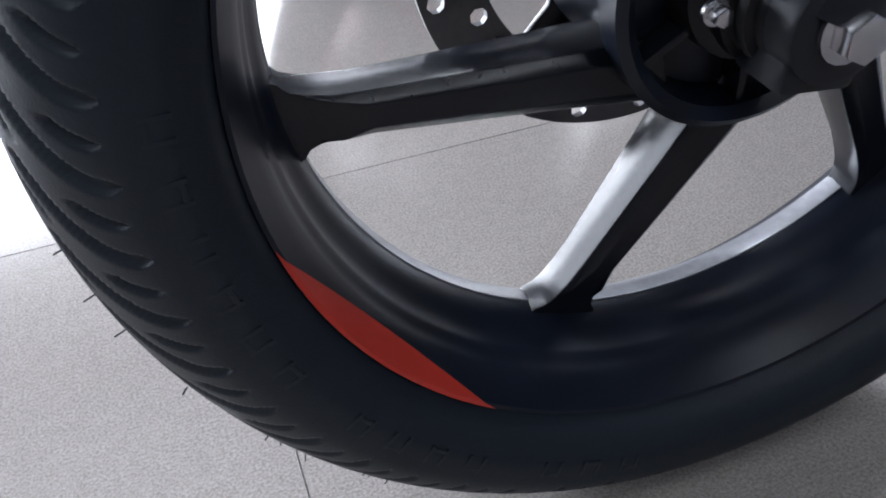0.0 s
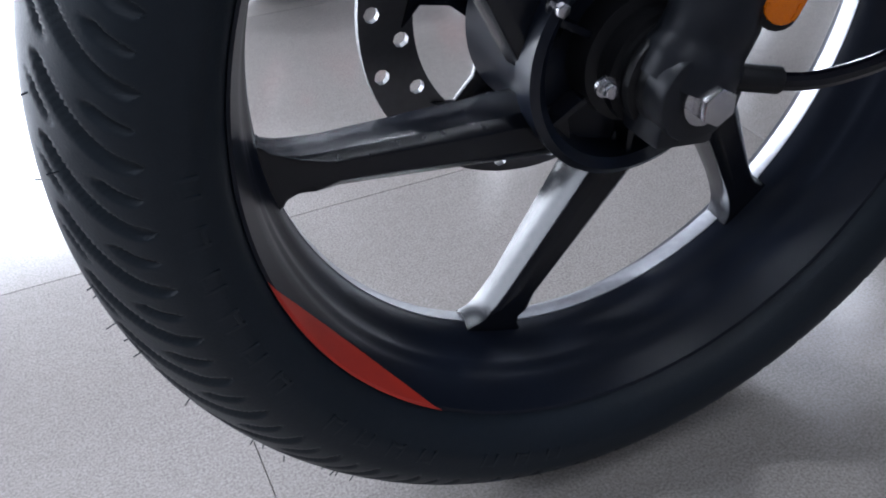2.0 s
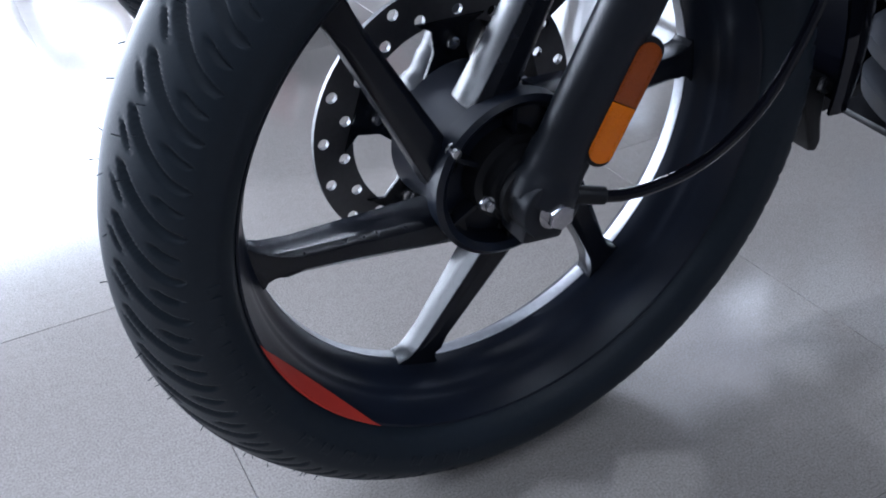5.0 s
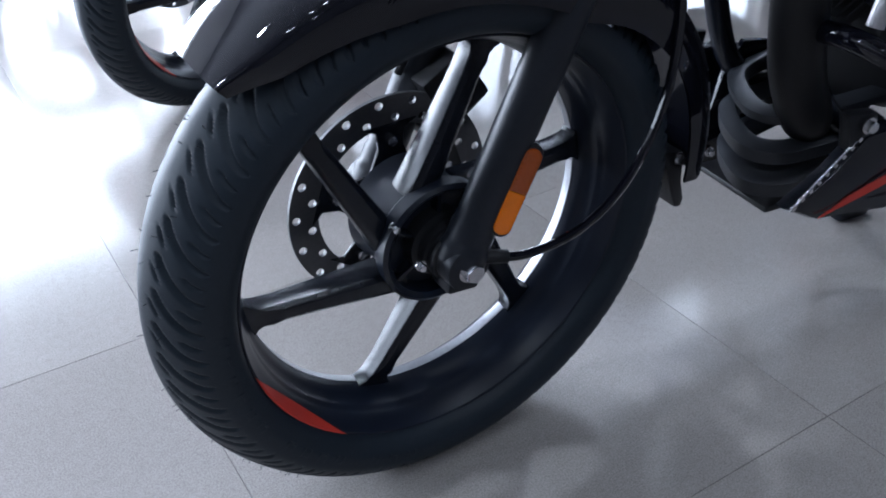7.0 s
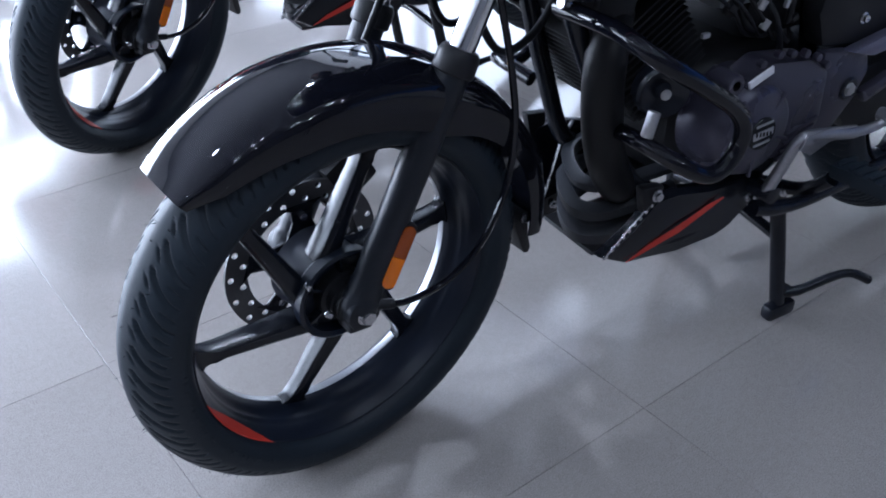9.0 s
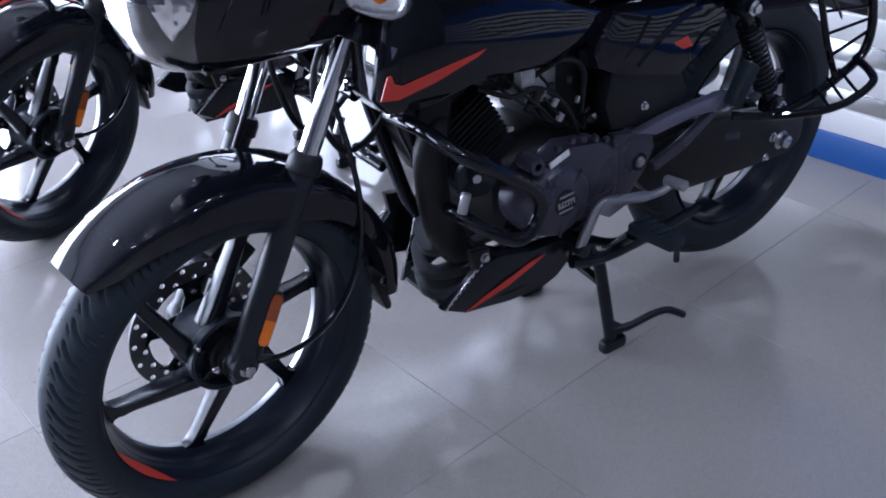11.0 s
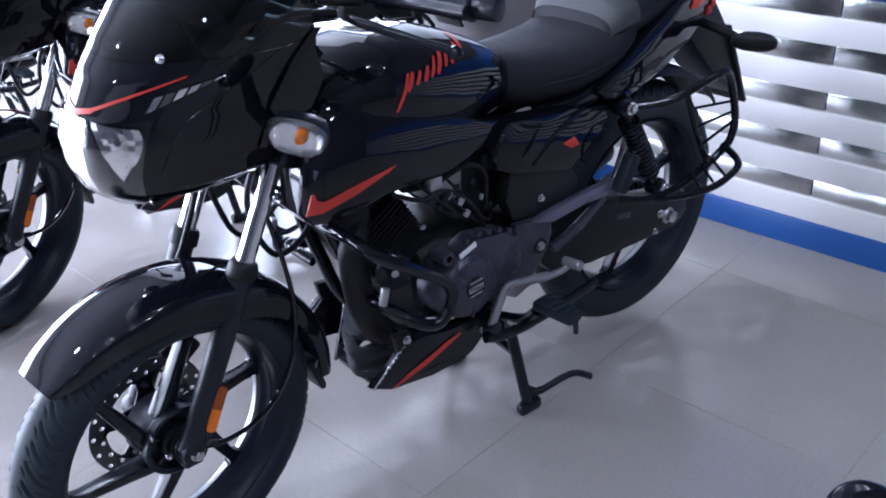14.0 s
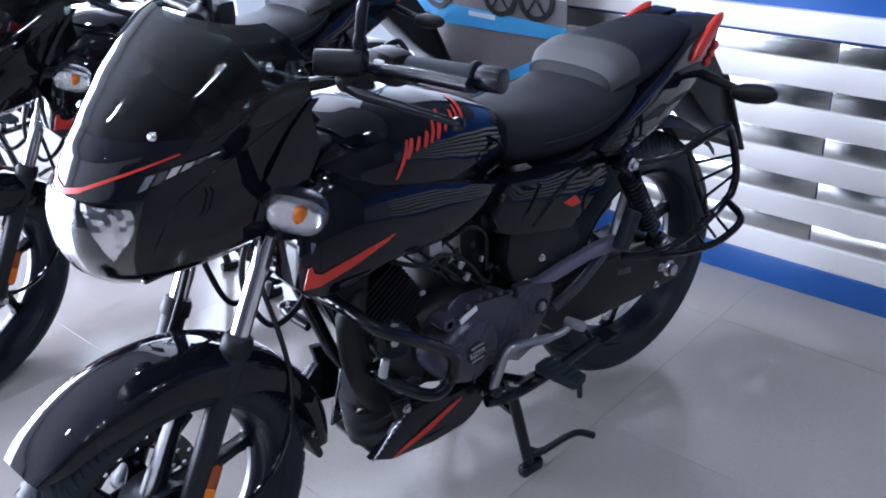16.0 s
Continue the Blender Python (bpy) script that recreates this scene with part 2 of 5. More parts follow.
def tyre_mesh(radius, half, bead, around, across, grooved=True):
    """A road tyre with curved cuts in its tread, turned about y."""
    shape = [(bead + 0.0012, -0.58), (bead + 0.0034, -0.70), (bead + 0.008, -0.84), (bead + 0.018, -0.975), (radius - 0.043, -1.0), (radius - 0.034, -0.97), (radius - 0.0245, -0.86), (radius - 0.0155, -0.69),
             (radius - 0.008, -0.48), (radius - 0.0025, -0.25), (radius, 0.0)]
    shape = shape + [(r, -y) for r, y in shape[-2::-1]]
    line = curve_points([(r, y * half, 0) for r, y in shape], 8)
    lens = np.cumsum([0] + [(b - a).length for a, b in zip(line, line[1:])])
    s = np.linspace(0, lens[-1], across)
    rr = np.interp(s, lens, [p.x for p in line])
    yy = np.interp(s, lens, [p.y for p in line])
    th = np.linspace(0, 2 * np.pi, around, endpoint=False)
    R, Y, T = np.repeat(rr[None], around, 0), np.repeat(yy[None], around, 0), np.repeat(th[:, None], across, 1)
    depth = np.zeros_like(R)
    if grooved:
        pitch = 2 * np.pi / 54
        side = np.where(Y < 0, 1.0, -1.0)
        reach = np.abs(s - lens[-1] / 2)
        tread = float(reach[rr > radius - 0.041].max())
        q = np.repeat((reach / tread)[None], around, 0)
        for lo, hi, shift, wide in ((0.24, 0.95, 0.0, 0.0036), (0.6, 0.92, 0.5, 0.0026), (0.16, 0.4, 0.5, 0.0017)):
            bend = 1 - np.clip((q - 0.06) / 0.8, 0, 1)
            centre = -0.2 * bend ** 1.6 + (shift + np.where(side < 0, 0.5, 0.0)) * pitch
            slope = 1 + (0.2 * 1.6 / 0.8 * bend ** 0.6 * radius / tread) ** 2
            d = np.abs((T - centre + pitch / 2) % pitch - pitch / 2) * radius / np.sqrt(slope)
            w = wide * np.clip(np.minimum(q - lo, hi - q) / 0.08, 0, 1)
            depth = np.maximum(depth, np.clip((w - d) / 0.0019, 0, 1) * 0.0040)
        depth *= R > radius - 0.041
        edge = np.abs(np.abs(Y) / half - 0.99)
        depth = np.maximum(depth, np.clip(1 - edge / 0.012, 0, 1) * 0.0007 * (R > radius - 0.052) * (R < radius - 0.041))
    R = R - depth
    verts = np.stack([R * np.cos(T), Y, R * np.sin(T)], -1).reshape(-1, 3)
    i, j = np.meshgrid(np.arange(around), np.arange(across - 1), indexing="ij")
    k = (i + 1) % around
    faces = np.stack([i * across + j, i * across + j + 1, k * across + j + 1, k * across + j], -1).reshape(-1, 4)
    me = bpy.data.meshes.new("tyre")
    me.from_pydata(verts.tolist(), [], faces.tolist())
    me.polygons.foreach_set("use_smooth", [True] * len(me.polygons))
    me.set_sharp_from_angle(angle=radians(50))
    me.materials.append(RUBBER)
    return me


def disc_mesh(outer, inner, sectors, hole):
    """A brake disc's ring with two rows of drilled holes, about y."""
    bm = bmesh.new()
    mid = (outer + inner) / 2
    edges = (inner, mid, outer)
    for row in range(2):
        r0, r1 = edges[row], edges[row + 1]
        for k in range(sectors):
            a0, a1 = 2 * math.pi * k / sectors, 2 * math.pi * (k + 1) / sectors
            am, rm = (a0 + a1) / 2, (r0 + r1) / 2
            rim = [(r0, a0), (r0, am), (r0, a1), (rm, a1), (r1, a1), (r1, am), (r1, a0), (rm, a0)]
            for y, flip in ((-0.002, 0), (0.002, 1)):
                out = [bm.verts.new((r * math.cos(a), y, r * math.sin(a))) for r, a in rim]
                if (k + row) % 2:
                    f = bm.faces.new(out)
                    continue
                ins = []
                for r, a in rim:
                    v = Vector((r * math.cos(a) - rm * math.cos(am), r * math.sin(a) - rm * math.sin(am))).normalized() * hole
                    ins.append(bm.verts.new((rm * math.cos(am) + v.x, y, rm * math.sin(am) + v.y)))
                for i in range(8):
                    j = (i + 1) % 8
                    bm.faces.new((out[i], out[j], ins[j], ins[i]))
                if flip:
                    for i in range(8):
                        j = (i + 1) % 8
                        bm.faces.new((ins[i], ins[j], last[j], last[i]))
                last = ins
    for r in (inner, outer):
        a = [bm.verts.new((r * math.cos(2 * math.pi * k / 72), -0.002, r * math.sin(2 * math.pi * k / 72))) for k in range(72)]
        b = [bm.verts.new((r * math.cos(2 * math.pi * k / 72), 0.002, r * math.sin(2 * math.pi * k / 72))) for k in range(72)]
        for i in range(72):
            j = (i + 1) % 72
            bm.faces.new((a[i], a[j], b[j], b[i]))
    bmesh.ops.remove_doubles(bm, verts=bm.verts, dist=1e-5)
    bmesh.ops.recalc_face_normals(bm, faces=bm.faces)
    return bm


RIM_R = 0.1938


def wheel(bike, at, name, tyre_r, half, first_spoke, front):
    """A cast six-spoke wheel; its rim is the part, the rest are its pieces."""
    side = [(0.2285, -half * 0.95), (0.2262, -half * 1.03), (0.2235, -half * 1.02), (0.2150, -half * 0.80), (0.2105, -half * 0.66), (0.2095, -half * 0.60),
            (0.2075, -half * 0.50), (0.2055, -half * 0.45), (0.2045, -half * 0.38), (0.202, -half * 0.2), (0.1985, -half * 0.12), (RIM_R + 0.001, -half * 0.06),
            (RIM_R, -half * 0.02), (RIM_R - 0.0025, half * 0.22), (RIM_R - 0.0025, half * 0.27), (RIM_R, half * 0.52), (0.1985, half * 0.58), (0.205, half * 0.66), (0.2125, half * 0.8), (0.2215, half * 0.92), (0.2285, half * 0.85), (0.216, half * 0.5), (0.216, -half * 0.5)]
    # the front rim's near flange stands further out
    flare = [0.2045, 0.2095, 0.2262], [1.0, 1.03, 1.08 if front else 1.0]
    side = [(RIM_R + (r - 0.1955) * 0.66 if r > 0.1965 else r, y * float(np.interp(r, *flare)) if y < -half * 0.3 and r > 0.2 else y) for r, y in side]
    rim = part(name, move(lathe(side, 160, True), at), RIM_BLACK, bike,
               "satin black cast alloy wheel with six spokes")
    part("rim_band", move(lathe([(RIM_R - 0.0032, half * 0.24), (RIM_R - 0.0034, half * 0.44), (RIM_R - 0.001, half * 0.54), (RIM_R + 0.001, half * 0.5), (RIM_R + 0.001, half * 0.24)], 160, True), at), RIM_SILVER, rim, "bare silver inner edge of the rim")
    tyre = new("tyre", tyre_mesh(tyre_r, half * (1.21 if front else 1.17), 0.2119, 1700 if front else 720, 112 if front else 60))
    tyre.parent = rim
    tyre.matrix_basis = at @ Matrix.Translation((0, -0.0125 if front else 0, 0))
    tyre["label"] = "black rubber tyre with curved tread cuts"
    for k in range(6):
        a = radians(first_spoke + 60 * k)
        outline = [(0.040, 0.0150), (0.09, 0.0125), (0.16, 0.0102), (0.173, 0.0104), (0.181, 0.0116), (0.1865, 0.0140), (0.1895, 0.0180)]
        poly = outline + [(0.195, 0.0205)] + [(0.195, -0.0205)] + [(r, -s) for r, s in outline[::-1]]
        # the spokes run past the hub's centre, not to it
        poly = [(r, s + 0.030 * (0.195 - r) / 0.15) for r, s in poly]
        bm = bmesh.new()

        def ring(near_y, root_y, widen, lift=0.0):
            """One outline of the spoke; it nears the hub's face towards the centre."""
            out = []
            for r, w in poly:
                run = min(1, (0.195 - r) / 0.15)
                skew = 0.030 * (0.195 - r) / 0.15
                out.append(bm.verts.new((r, root_y + (near_y - root_y) * run - lift * (r < 0.18), (w - skew) * (widen if r < 0.172 else 1 + (widen - 1) * 0.3) + skew)))
            return out

        rings = [ring(-half * 0.34, half * 0.08, 0.52, 0.004), ring(-half * 0.34, half * 0.08, 1.0), ring(-half * 0.02, half * 0.3, 1.1), ring(half * 0.40, half * 0.52, 0.86)]
        n = len(poly)
        bm.faces.new(rings[0])
        bm.faces.new(rings[-1][::-1])
        for lo, hi in zip(rings, rings[1:]):
            for i in range(n):
                j = (i + 1) % n
                bm.faces.new((hi[i], hi[j], lo[j], lo[i]))
        bmesh.ops.recalc_face_normals(bm, faces=bm.faces)
        rounded(bm, 0.0014, 2)
        part("spoke", move(bm, at @ Matrix.Rotation(-a, 4, "Y")), SATIN, rim, sharp=50)
    hub = lathe([(0.012, -0.012), (0.052, -0.012), (0.056, -0.027), (0.061, -0.031), (0.065, -0.028), (0.064, -0.012), (0.057, -0.004), (0.056, 0.03), (0.06, 0.05), (0.02, 0.054)], 64)
    part("hub", move(hub, at), RIM_BLACK, rim)
    for k in range(6):
        bm = box((0.036, -0.017, 0), (0.042, 0.016, 0.004), 0.001)
        part("hub_web", move(bm, at @ Matrix.Rotation(radians(30 + 60 * k), 4, "Y")), SATIN, rim)
    part("hub_boss", move(lathe([(0.004, -0.062), (0.023, -0.062), (0.024, -0.059), (0.0235, -0.055), (0.027, -0.054), (0.0275, -0.050), (0.0255, -0.049), (0.0255, -0.044), (0.030, -0.043), (0.0305, -0.038), (0.0285, -0.037), (0.0285, -0.030), (0.034, -0.028), (0.035, -0.012)], 40), at), PLASTIC, rim)
    if front:
        part("hub_bolt", move(bolt((-0.038, -0.050, 0.004), 0.004), at), ZINC, rim)
        part("hub_bolt", move(bolt((-0.050, -0.024, 0.036), 0.004), at), ZINC, rim)
        valve = rod((RIM_R - 0.001, 0, 0), (0.170, -0.004, 0), 0.0045, 12, 0.001)
        part("valve_stem", move(valve, at @ Matrix.Rotation(radians(-54), 4, "Y")), RUBBER, rim)
        part("valve_cap", move(rod((0.171, -0.004, 0), (0.160, -0.006, 0), 0.004, 10, 0.001), at @ Matrix.Rotation(radians(-54), 4, "Y")), BRASS, rim, "brass valve cap")
        # the red sliver lies on the cone below the flange
        cone_r, cone_y = [q[0] for q in side[9:0:-1]], [q[1] for q in side[9:0:-1]]
        rows = []
        for i in range(25):
            f = i / 24
            a = radians(193.5 + 40.0 * f)
            outer = RIM_R + 0.0302 * 0.66
            cut = outer * math.cos(radians(20)) / math.cos(radians(-20 + 40.0 * f)) 
            inner = min(outer - (outer - cut) * 0.66, outer - 0.0002)
            ring = []
            for g in range(13):
                r = inner + (outer - inner) * g / 12
                y = np.interp(r, cone_r, cone_y) - 0.0010
                ring.append((r * math.cos(a), float(y), r * math.sin(a)))
            rows.append(ring)
        part("rim_decal", move(skin(rows, False, False), at), RED, rim, "red curved sliver decal")
        # worn moulded marks on the sidewall
        for k in range(15):
            if k in (6, 11):
                continue
            a = radians(176 + 5.6 * k)
            for dx in (-0.0042, 0.0042):
                bm = box((0.2345, -half * 1.2000 - 0.0125, dx), (0.010, 0.001, 0.0020), 0.0003)
                part("sidewall_mark", move(bm, at @ Matrix.Rotation(-a, 4, "Y")), RUBBER, rim)
            bm = box((0.2315 if k % 2 else 0.2375, -half * 1.2000 - 0.0125, 0), (0.0020, 0.001, 0.007), 0.0003)
            part("sidewall_mark", move(bm, at @ Matrix.Rotation(-a, 4, "Y")), RUBBER, rim)
        hairs = bmesh.new()
        for k in range(130):
            a = random.uniform(0, 2 * math.pi)
            y = random.choice((-1, 1)) * random.uniform(0.002, 0.03)
            r = tyre_r - 0.001 - 9 * y * y
            c = Vector((r * math.cos(a), y - 0.012, r * math.sin(a)))
            join(hairs, rod(c, c * (1 + 0.016 * random.uniform(0.6, 1.2)) + Vector((random.uniform(-1, 1), 0, random.uniform(-1, 1))) * 0.002, 0.0004, 4))
        tagged(part("rubber_hairs", move(hairs, at), RUBBER, rim, "short moulding hairs left on a new tyre"), kind="stuff")
        disc = part("brake_disc", move(move(disc_mesh(0.115, 0.083, 36, 0.0046), Matrix.Translation((0, 0.070, 0))), at), STEEL, bike, "drilled steel brake disc", sharp=30)
        for k in range(5):
            a = 2 * math.pi * k / 5 + 0.3
            poly = []
            for r, s in ((0.03, -0.026), (0.06, -0.014), (0.078, -0.016), (0.085, -0.030), (0.085, 0.030), (0.078, 0.016), (0.06, 0.014), (0.03, 0.026)):
                poly.append((r * math.cos(a) - s * math.sin(a), r * math.sin(a) + s * math.cos(a)))
            part("disc_carrier", move(prism(poly, 0.066, 0.0695, 0.0005), at), SATIN, disc)
            part("disc_bolt", move(bolt((0.068 * math.cos(a), 0.0685, 0.068 * math.sin(a)), 0.0055), at), ZINC, disc)
    return rim


def motorcycle(turn):
    bike = new("motorcycle")
    UPPER, LOWER, FRONT_WHEEL = steered(turn)
    tagged(bike, "gloss black commuter motorcycle with red decals on its centre stand", "motorcycle", "motorcycles on show")

    def add(name, bm, mat, label="", sharp=35, parent=None):
        return part(name, bm, mat, parent or bike, label, sharp)

    def front(name, bm, mat, label="", sharp=35, parent=None):
        return part(name, move(bm, UPPER), mat, parent or bike, label, sharp)

    def low(name, bm, mat, label="", sharp=35, parent=None):
        return part(name, move(bm, LOWER), mat, parent or bike, label, sharp)

    wheel(bike, FRONT_WHEEL, "front_wheel", 0.2835, 0.0437, 189.4, True)
    wheel(bike, REAR_WHEEL, "rear_wheel", 0.303, 0.046, 20, False)

    # fork
    def on_fork(y, d, off=0.0):
        """A place beside the fork leg: d along it from the axle, off behind it."""
        return Vector((RAKE.x * d + RAKE.z * off, y, 0.296 + RAKE.z * d - RAKE.x * off))

    def capsule(half, z0, z1, top=True, bottom=True):
        """A slim outline in x and z with rounded ends."""
        out = []
        for k in range(9):
            a = math.pi * k / 8
            out.append((half * math.cos(a), z1 - half + half * math.sin(a)) if top else (half * math.copysign(1, 4.5 - k), z1))
        for k in range(9):
            a = math.pi + math.pi * k / 8
            out.append((half * math.cos(a), z0 + half + half * math.sin(a)) if bottom else (half * math.copysign(1, k - 4.5), z0))
        return [p for i, p in enumerate(out) if p not in out[:i]]

    for y, s in ((-0.082, -1), (0.082, 1)):
        leg = tube([on_fork(y, d) for d in (0.0, 0.02, 0.05, 0.12, 0.2, 0.27, 0.318)], [0.025, 0.022, 0.0205, 0.0205, 0.0205, 0.0205, 0.021], 28, per=5)
        leg = low("fork_leg", leg, FORK, "satin black lower fork leg")
        low("axle_lug", rod(on_fork(y + 0.018 * s, 0), on_fork(y - 0.016 * s, 0), 0.0235, 30, 0.003), FORK, parent=leg)
        low("axle_clamp", box(on_fork(y, -0.016, 0.004), (0.034, 0.03, 0.022), 0.004, Matrix.Rotation(radians(8), 4, "Y")), FORK, parent=leg)
        low("dust_seal", move(lathe([(0.0165, 0.03), (0.021, 0.03), (0.0235, 0.026), (0.0255, 0.02), (0.0255, 0.002), (0.024, 0.0)], 30),
                                Matrix.Translation(on_fork(y, 0.312)) @ Matrix.Rotation(radians(26), 4, "Y") @ Matrix.Rotation(radians(90), 4, "X")), PLASTIC, "black rubber dust seal", parent=leg)
        low("fork_tube", rod(on_fork(y, 0.3), on_fork(y, 0.7), 0.0158, 28), CHROME, "chromed fork tube")
        lean = Matrix.Rotation(radians(26), 4, "Y") @ Matrix.Rotation(radians(28 * s), 4, "Z")
        refl = low("side_reflector", move(prism(capsule(0.0098, -0.0465, 0.0465), -0.004, 0.004, 0.0015), Matrix.Translation(on_fork(y + 0.019 * s, 0.084, 0.013)) @ lean), PLASTIC, "amber side reflector on a black base")
        low("reflector_rim", move(tube([(-0.0094, 0.004 * s, -0.036), (-0.0098, 0.005 * s, 0.0), (-0.0094, 0.004 * s, 0.036)], 0.0012, 8), Matrix.Translation(on_fork(y + 0.019 * s, 0.084, 0.013)) @ lean), CHROME, parent=refl)
        for z0, z1, up, down, mat in ((0.0, 0.043, True, False, BROWN_AMBER), (-0.043, -0.0006, False, True, AMBER)):
            bm = prism(capsule(0.0084, z0, z1, up, down), 0.0035 * s, 0.0065 * s, 0.0008)
            # moulded beads down both sides of the lens
            for e in (-1, 1):
                for k in range(7):
                    join(bm, box((0.0066 * e, 0.0068 * s, z0 + (z1 - z0) * (0.14 + 0.72 * k / 6)), (0.0016, 0.0012, 0.0030), 0.0004))
            low("reflector_lens", move(bm, Matrix.Translation(on_fork(y + 0.019 * s, 0.084, 0.013)) @ lean), mat, parent=refl)
    low("axle_bolt", bolt(on_fork(-0.1005, 0), 0.0098, (0, -1, 0), 0.009), ZINC, "zinc-plated flanged axle bolt")
    low("axle", rod(on_fork(-0.101, 0), on_fork(0.105, 0), 0.008), ZINC)
    low("speedo_drive", rod(on_fork(-0.062, 0), on_fork(-0.071, 0), 0.027, 30, 0.002), PLASTIC)
    low("speedo_cable", tube([(0.018, -0.098, 0.302), (0.06, -0.108, 0.294), (0.12, -0.112, 0.302), (0.175, -0.11, 0.335), (0.215, -0.105, 0.40), (0.23, -0.098, 0.48), (0.222, -0.088, 0.57), (0.205, -0.07, 0.68), (0.2, -0.06, 0.78)], 0.0046, 10), GLOSS, "thin black speedometer cable")
    low("cable_ferrule", rod((0.01, -0.095, 0.303), (0.04, -0.104, 0.297), 0.0068, 12, 0.001), PLASTIC)
    low("brake_hose", tube([(0.03, 0.075, 0.415), (0.05, 0.06, 0.47), (0.1, 0.05, 0.56), (0.14, 0.03, 0.68), (0.15, 0.0, 0.8)], 0.005, 10), PLASTIC, "black brake hose")
    cal = low("brake_caliper", box((0.085, 0.085, 0.370), (0.085, 0.05, 0.055), 0.008, Matrix.Rotation(radians(-35), 4, "Y")), EXHAUST, "black brake caliper")
    low("caliper_body", box((0.070, 0.060, 0.405), (0.05, 0.035, 0.04), 0.006, Matrix.Rotation(radians(-30), 4, "Y")), PLASTIC, parent=cal)
    low("caliper_bolt", bolt((0.075, 0.042, 0.410), 0.005), ZINC, parent=cal)

    # front mudguard, a hooped shell with a rolled lip
    ang0, ang1, steps = 132, -3, 60
    outer = []
    for i in range(steps + 1):
        f = i / steps
        a = radians(ang0 + (ang1 - ang0) * f)
        crest = 0.312 + 0.008 * f
        skirt = float(np.interp(f, [0, 0.06, 0.2, 0.38, 0.52, 0.6, 0.75, 1.0], [0.297, 0.280, 0.262, 0.249, 0.242, 0.255, 0.274, 0.288]))
        half = float(np.interp(f, [0, 0.05, 0.2, 0.5, 0.8, 1.0], [0.046, 0.058, 0.069, 0.072, 0.066, 0.055]))
        ring = []
        for g in range(25):
            h = -1 + g / 12
            ah = abs(h)
            w = half * math.copysign(min(1, 1.28 * ah) ** 0.9, h) if ah < 0.78 else half * math.copysign(1.0 + 0.02 * math.sin((ah - 0.78) * 14), h)
            drop = (crest - skirt) * (0.26 * min(1, ah / 0.78) ** 2.6 if ah < 0.78 else 0.26 + 0.74 * (ah - 0.78) / 0.22)
            r = crest - drop
            ring.append(Vector((0.006 + r * math.cos(a), w - 0.027, 0.293 + r * math.sin(a))))
        outer.append(ring)
    bm = skin(outer, False, False)
    bmesh.ops.solidify(bm, geom=bm.faces[:], thickness=0.0032)
    guard = low("front_mudguard", bm, GLOSS, "gloss black front mudguard", sharp=50)
    for x, y, z in ((0.102, -0.076, 0.506), (0.150, -0.080, 0.489)):
        low("mudguard_bolt", bolt((x, y, z), 0.007), ZINC, parent=guard)
    low("mud_flap", prism([(0.276, 0.312), (0.308, 0.302), (0.313, 0.262), (0.321, 0.236), (0.318, 0.226), (0.309, 0.228), (0.303, 0.24), (0.291, 0.27)], -0.062, 0.018, 0.003), PLASTIC, "black rubber mud flap", parent=guard)
    low("flap_bolt", bolt((0.298, -0.064, 0.298), 0.0055), ZINC, parent=guard)

    # headlamp cowl and screen, one shell over level sections: z, nose, half width, rear, bluntness
    sections = [(0.733, 0.03, 0.055, 0.13, 2.4), (0.742, -0.012, 0.085, 0.165, 2.4), (0.762, -0.036, 0.105, 0.2, 2.5), (0.80, -0.052, 0.122, 0.235, 2.5),
                (0.84, -0.055, 0.131, 0.27, 2.4), (0.875, -0.047, 0.134, 0.29, 2.3), (0.9, -0.032, 0.140, 0.285, 2.2), (0.93, -0.014, 0.147, 0.268, 2.1),
                (0.965, 0.016, 0.155, 0.258, 2.0), (1.0, 0.054, 0.161, 0.252, 2.0), (1.035, 0.1, 0.158, 0.245, 2.0), (1.06, 0.14, 0.142, 0.235, 2.0), (1.076, 0.166, 0.112, 0.222, 2.0)]

    def cowl_at(z, h, out=0.0):
        """On the cowl at height z, h from -1 (left edge) over the nose to 1."""
        nose, half, rear, blunt = [float(np.interp(z, [s[0] for s in sections], [s[k] for s in sections])) for k in (1, 2, 3, 4)]
        y = half * math.copysign(abs(math.sin(h * math.pi / 2)) ** 0.95, h)
        x = nose + (rear - nose) * (1 - abs(math.cos(h * math.pi / 2)) ** (2 / 2.3)) ** (blunt / 2.1)
        n = Vector((-(1 - abs(h)) - 0.15, 1.6 * y / half * abs(h) ** 0.5, 0)).normalized()
        return Vector((x, y, z)) + n * out

    def cowl_patch(edges, out, nz=16, nh=24):
        """A patch on the cowl; edges(f) gives z, h at its left and right end for f from 0 to 1."""
        rows = []
        for i in range(nz + 1):
            (z0, h0), (z1, h1) = edges(i / nz)
            rows.append([cowl_at(z0 + (z1 - z0) * g / nh, h0 + (h1 - h0) * g / nh, out) for g in range(nh + 1)])
        return skin(rows, False, False)

    def shell(z0, z1, n, depth):
        bm = skin([[cowl_at(z, -1 + g / 24) for g in range(49)] for z in np.linspace(z0, z1, n)], False, False)
        bmesh.ops.solidify(bm, geom=bm.faces[:], thickness=depth)
        return bm

    cowl = front("headlamp_cowl", shell(0.733, 0.952, 40, -0.003), GLOSS, "gloss black headlamp cowl with a smoked screen", sharp=50)
    front("screen", shell(0.9525, 1.076, 28, 0.003), SMOKED, "smoked plastic screen", sharp=50, parent=cowl)
    front("cowl_floor", box((0.1, 0, 0.742), (0.17, 0.13, 0.006), 0.002), PLASTIC, parent=cowl)
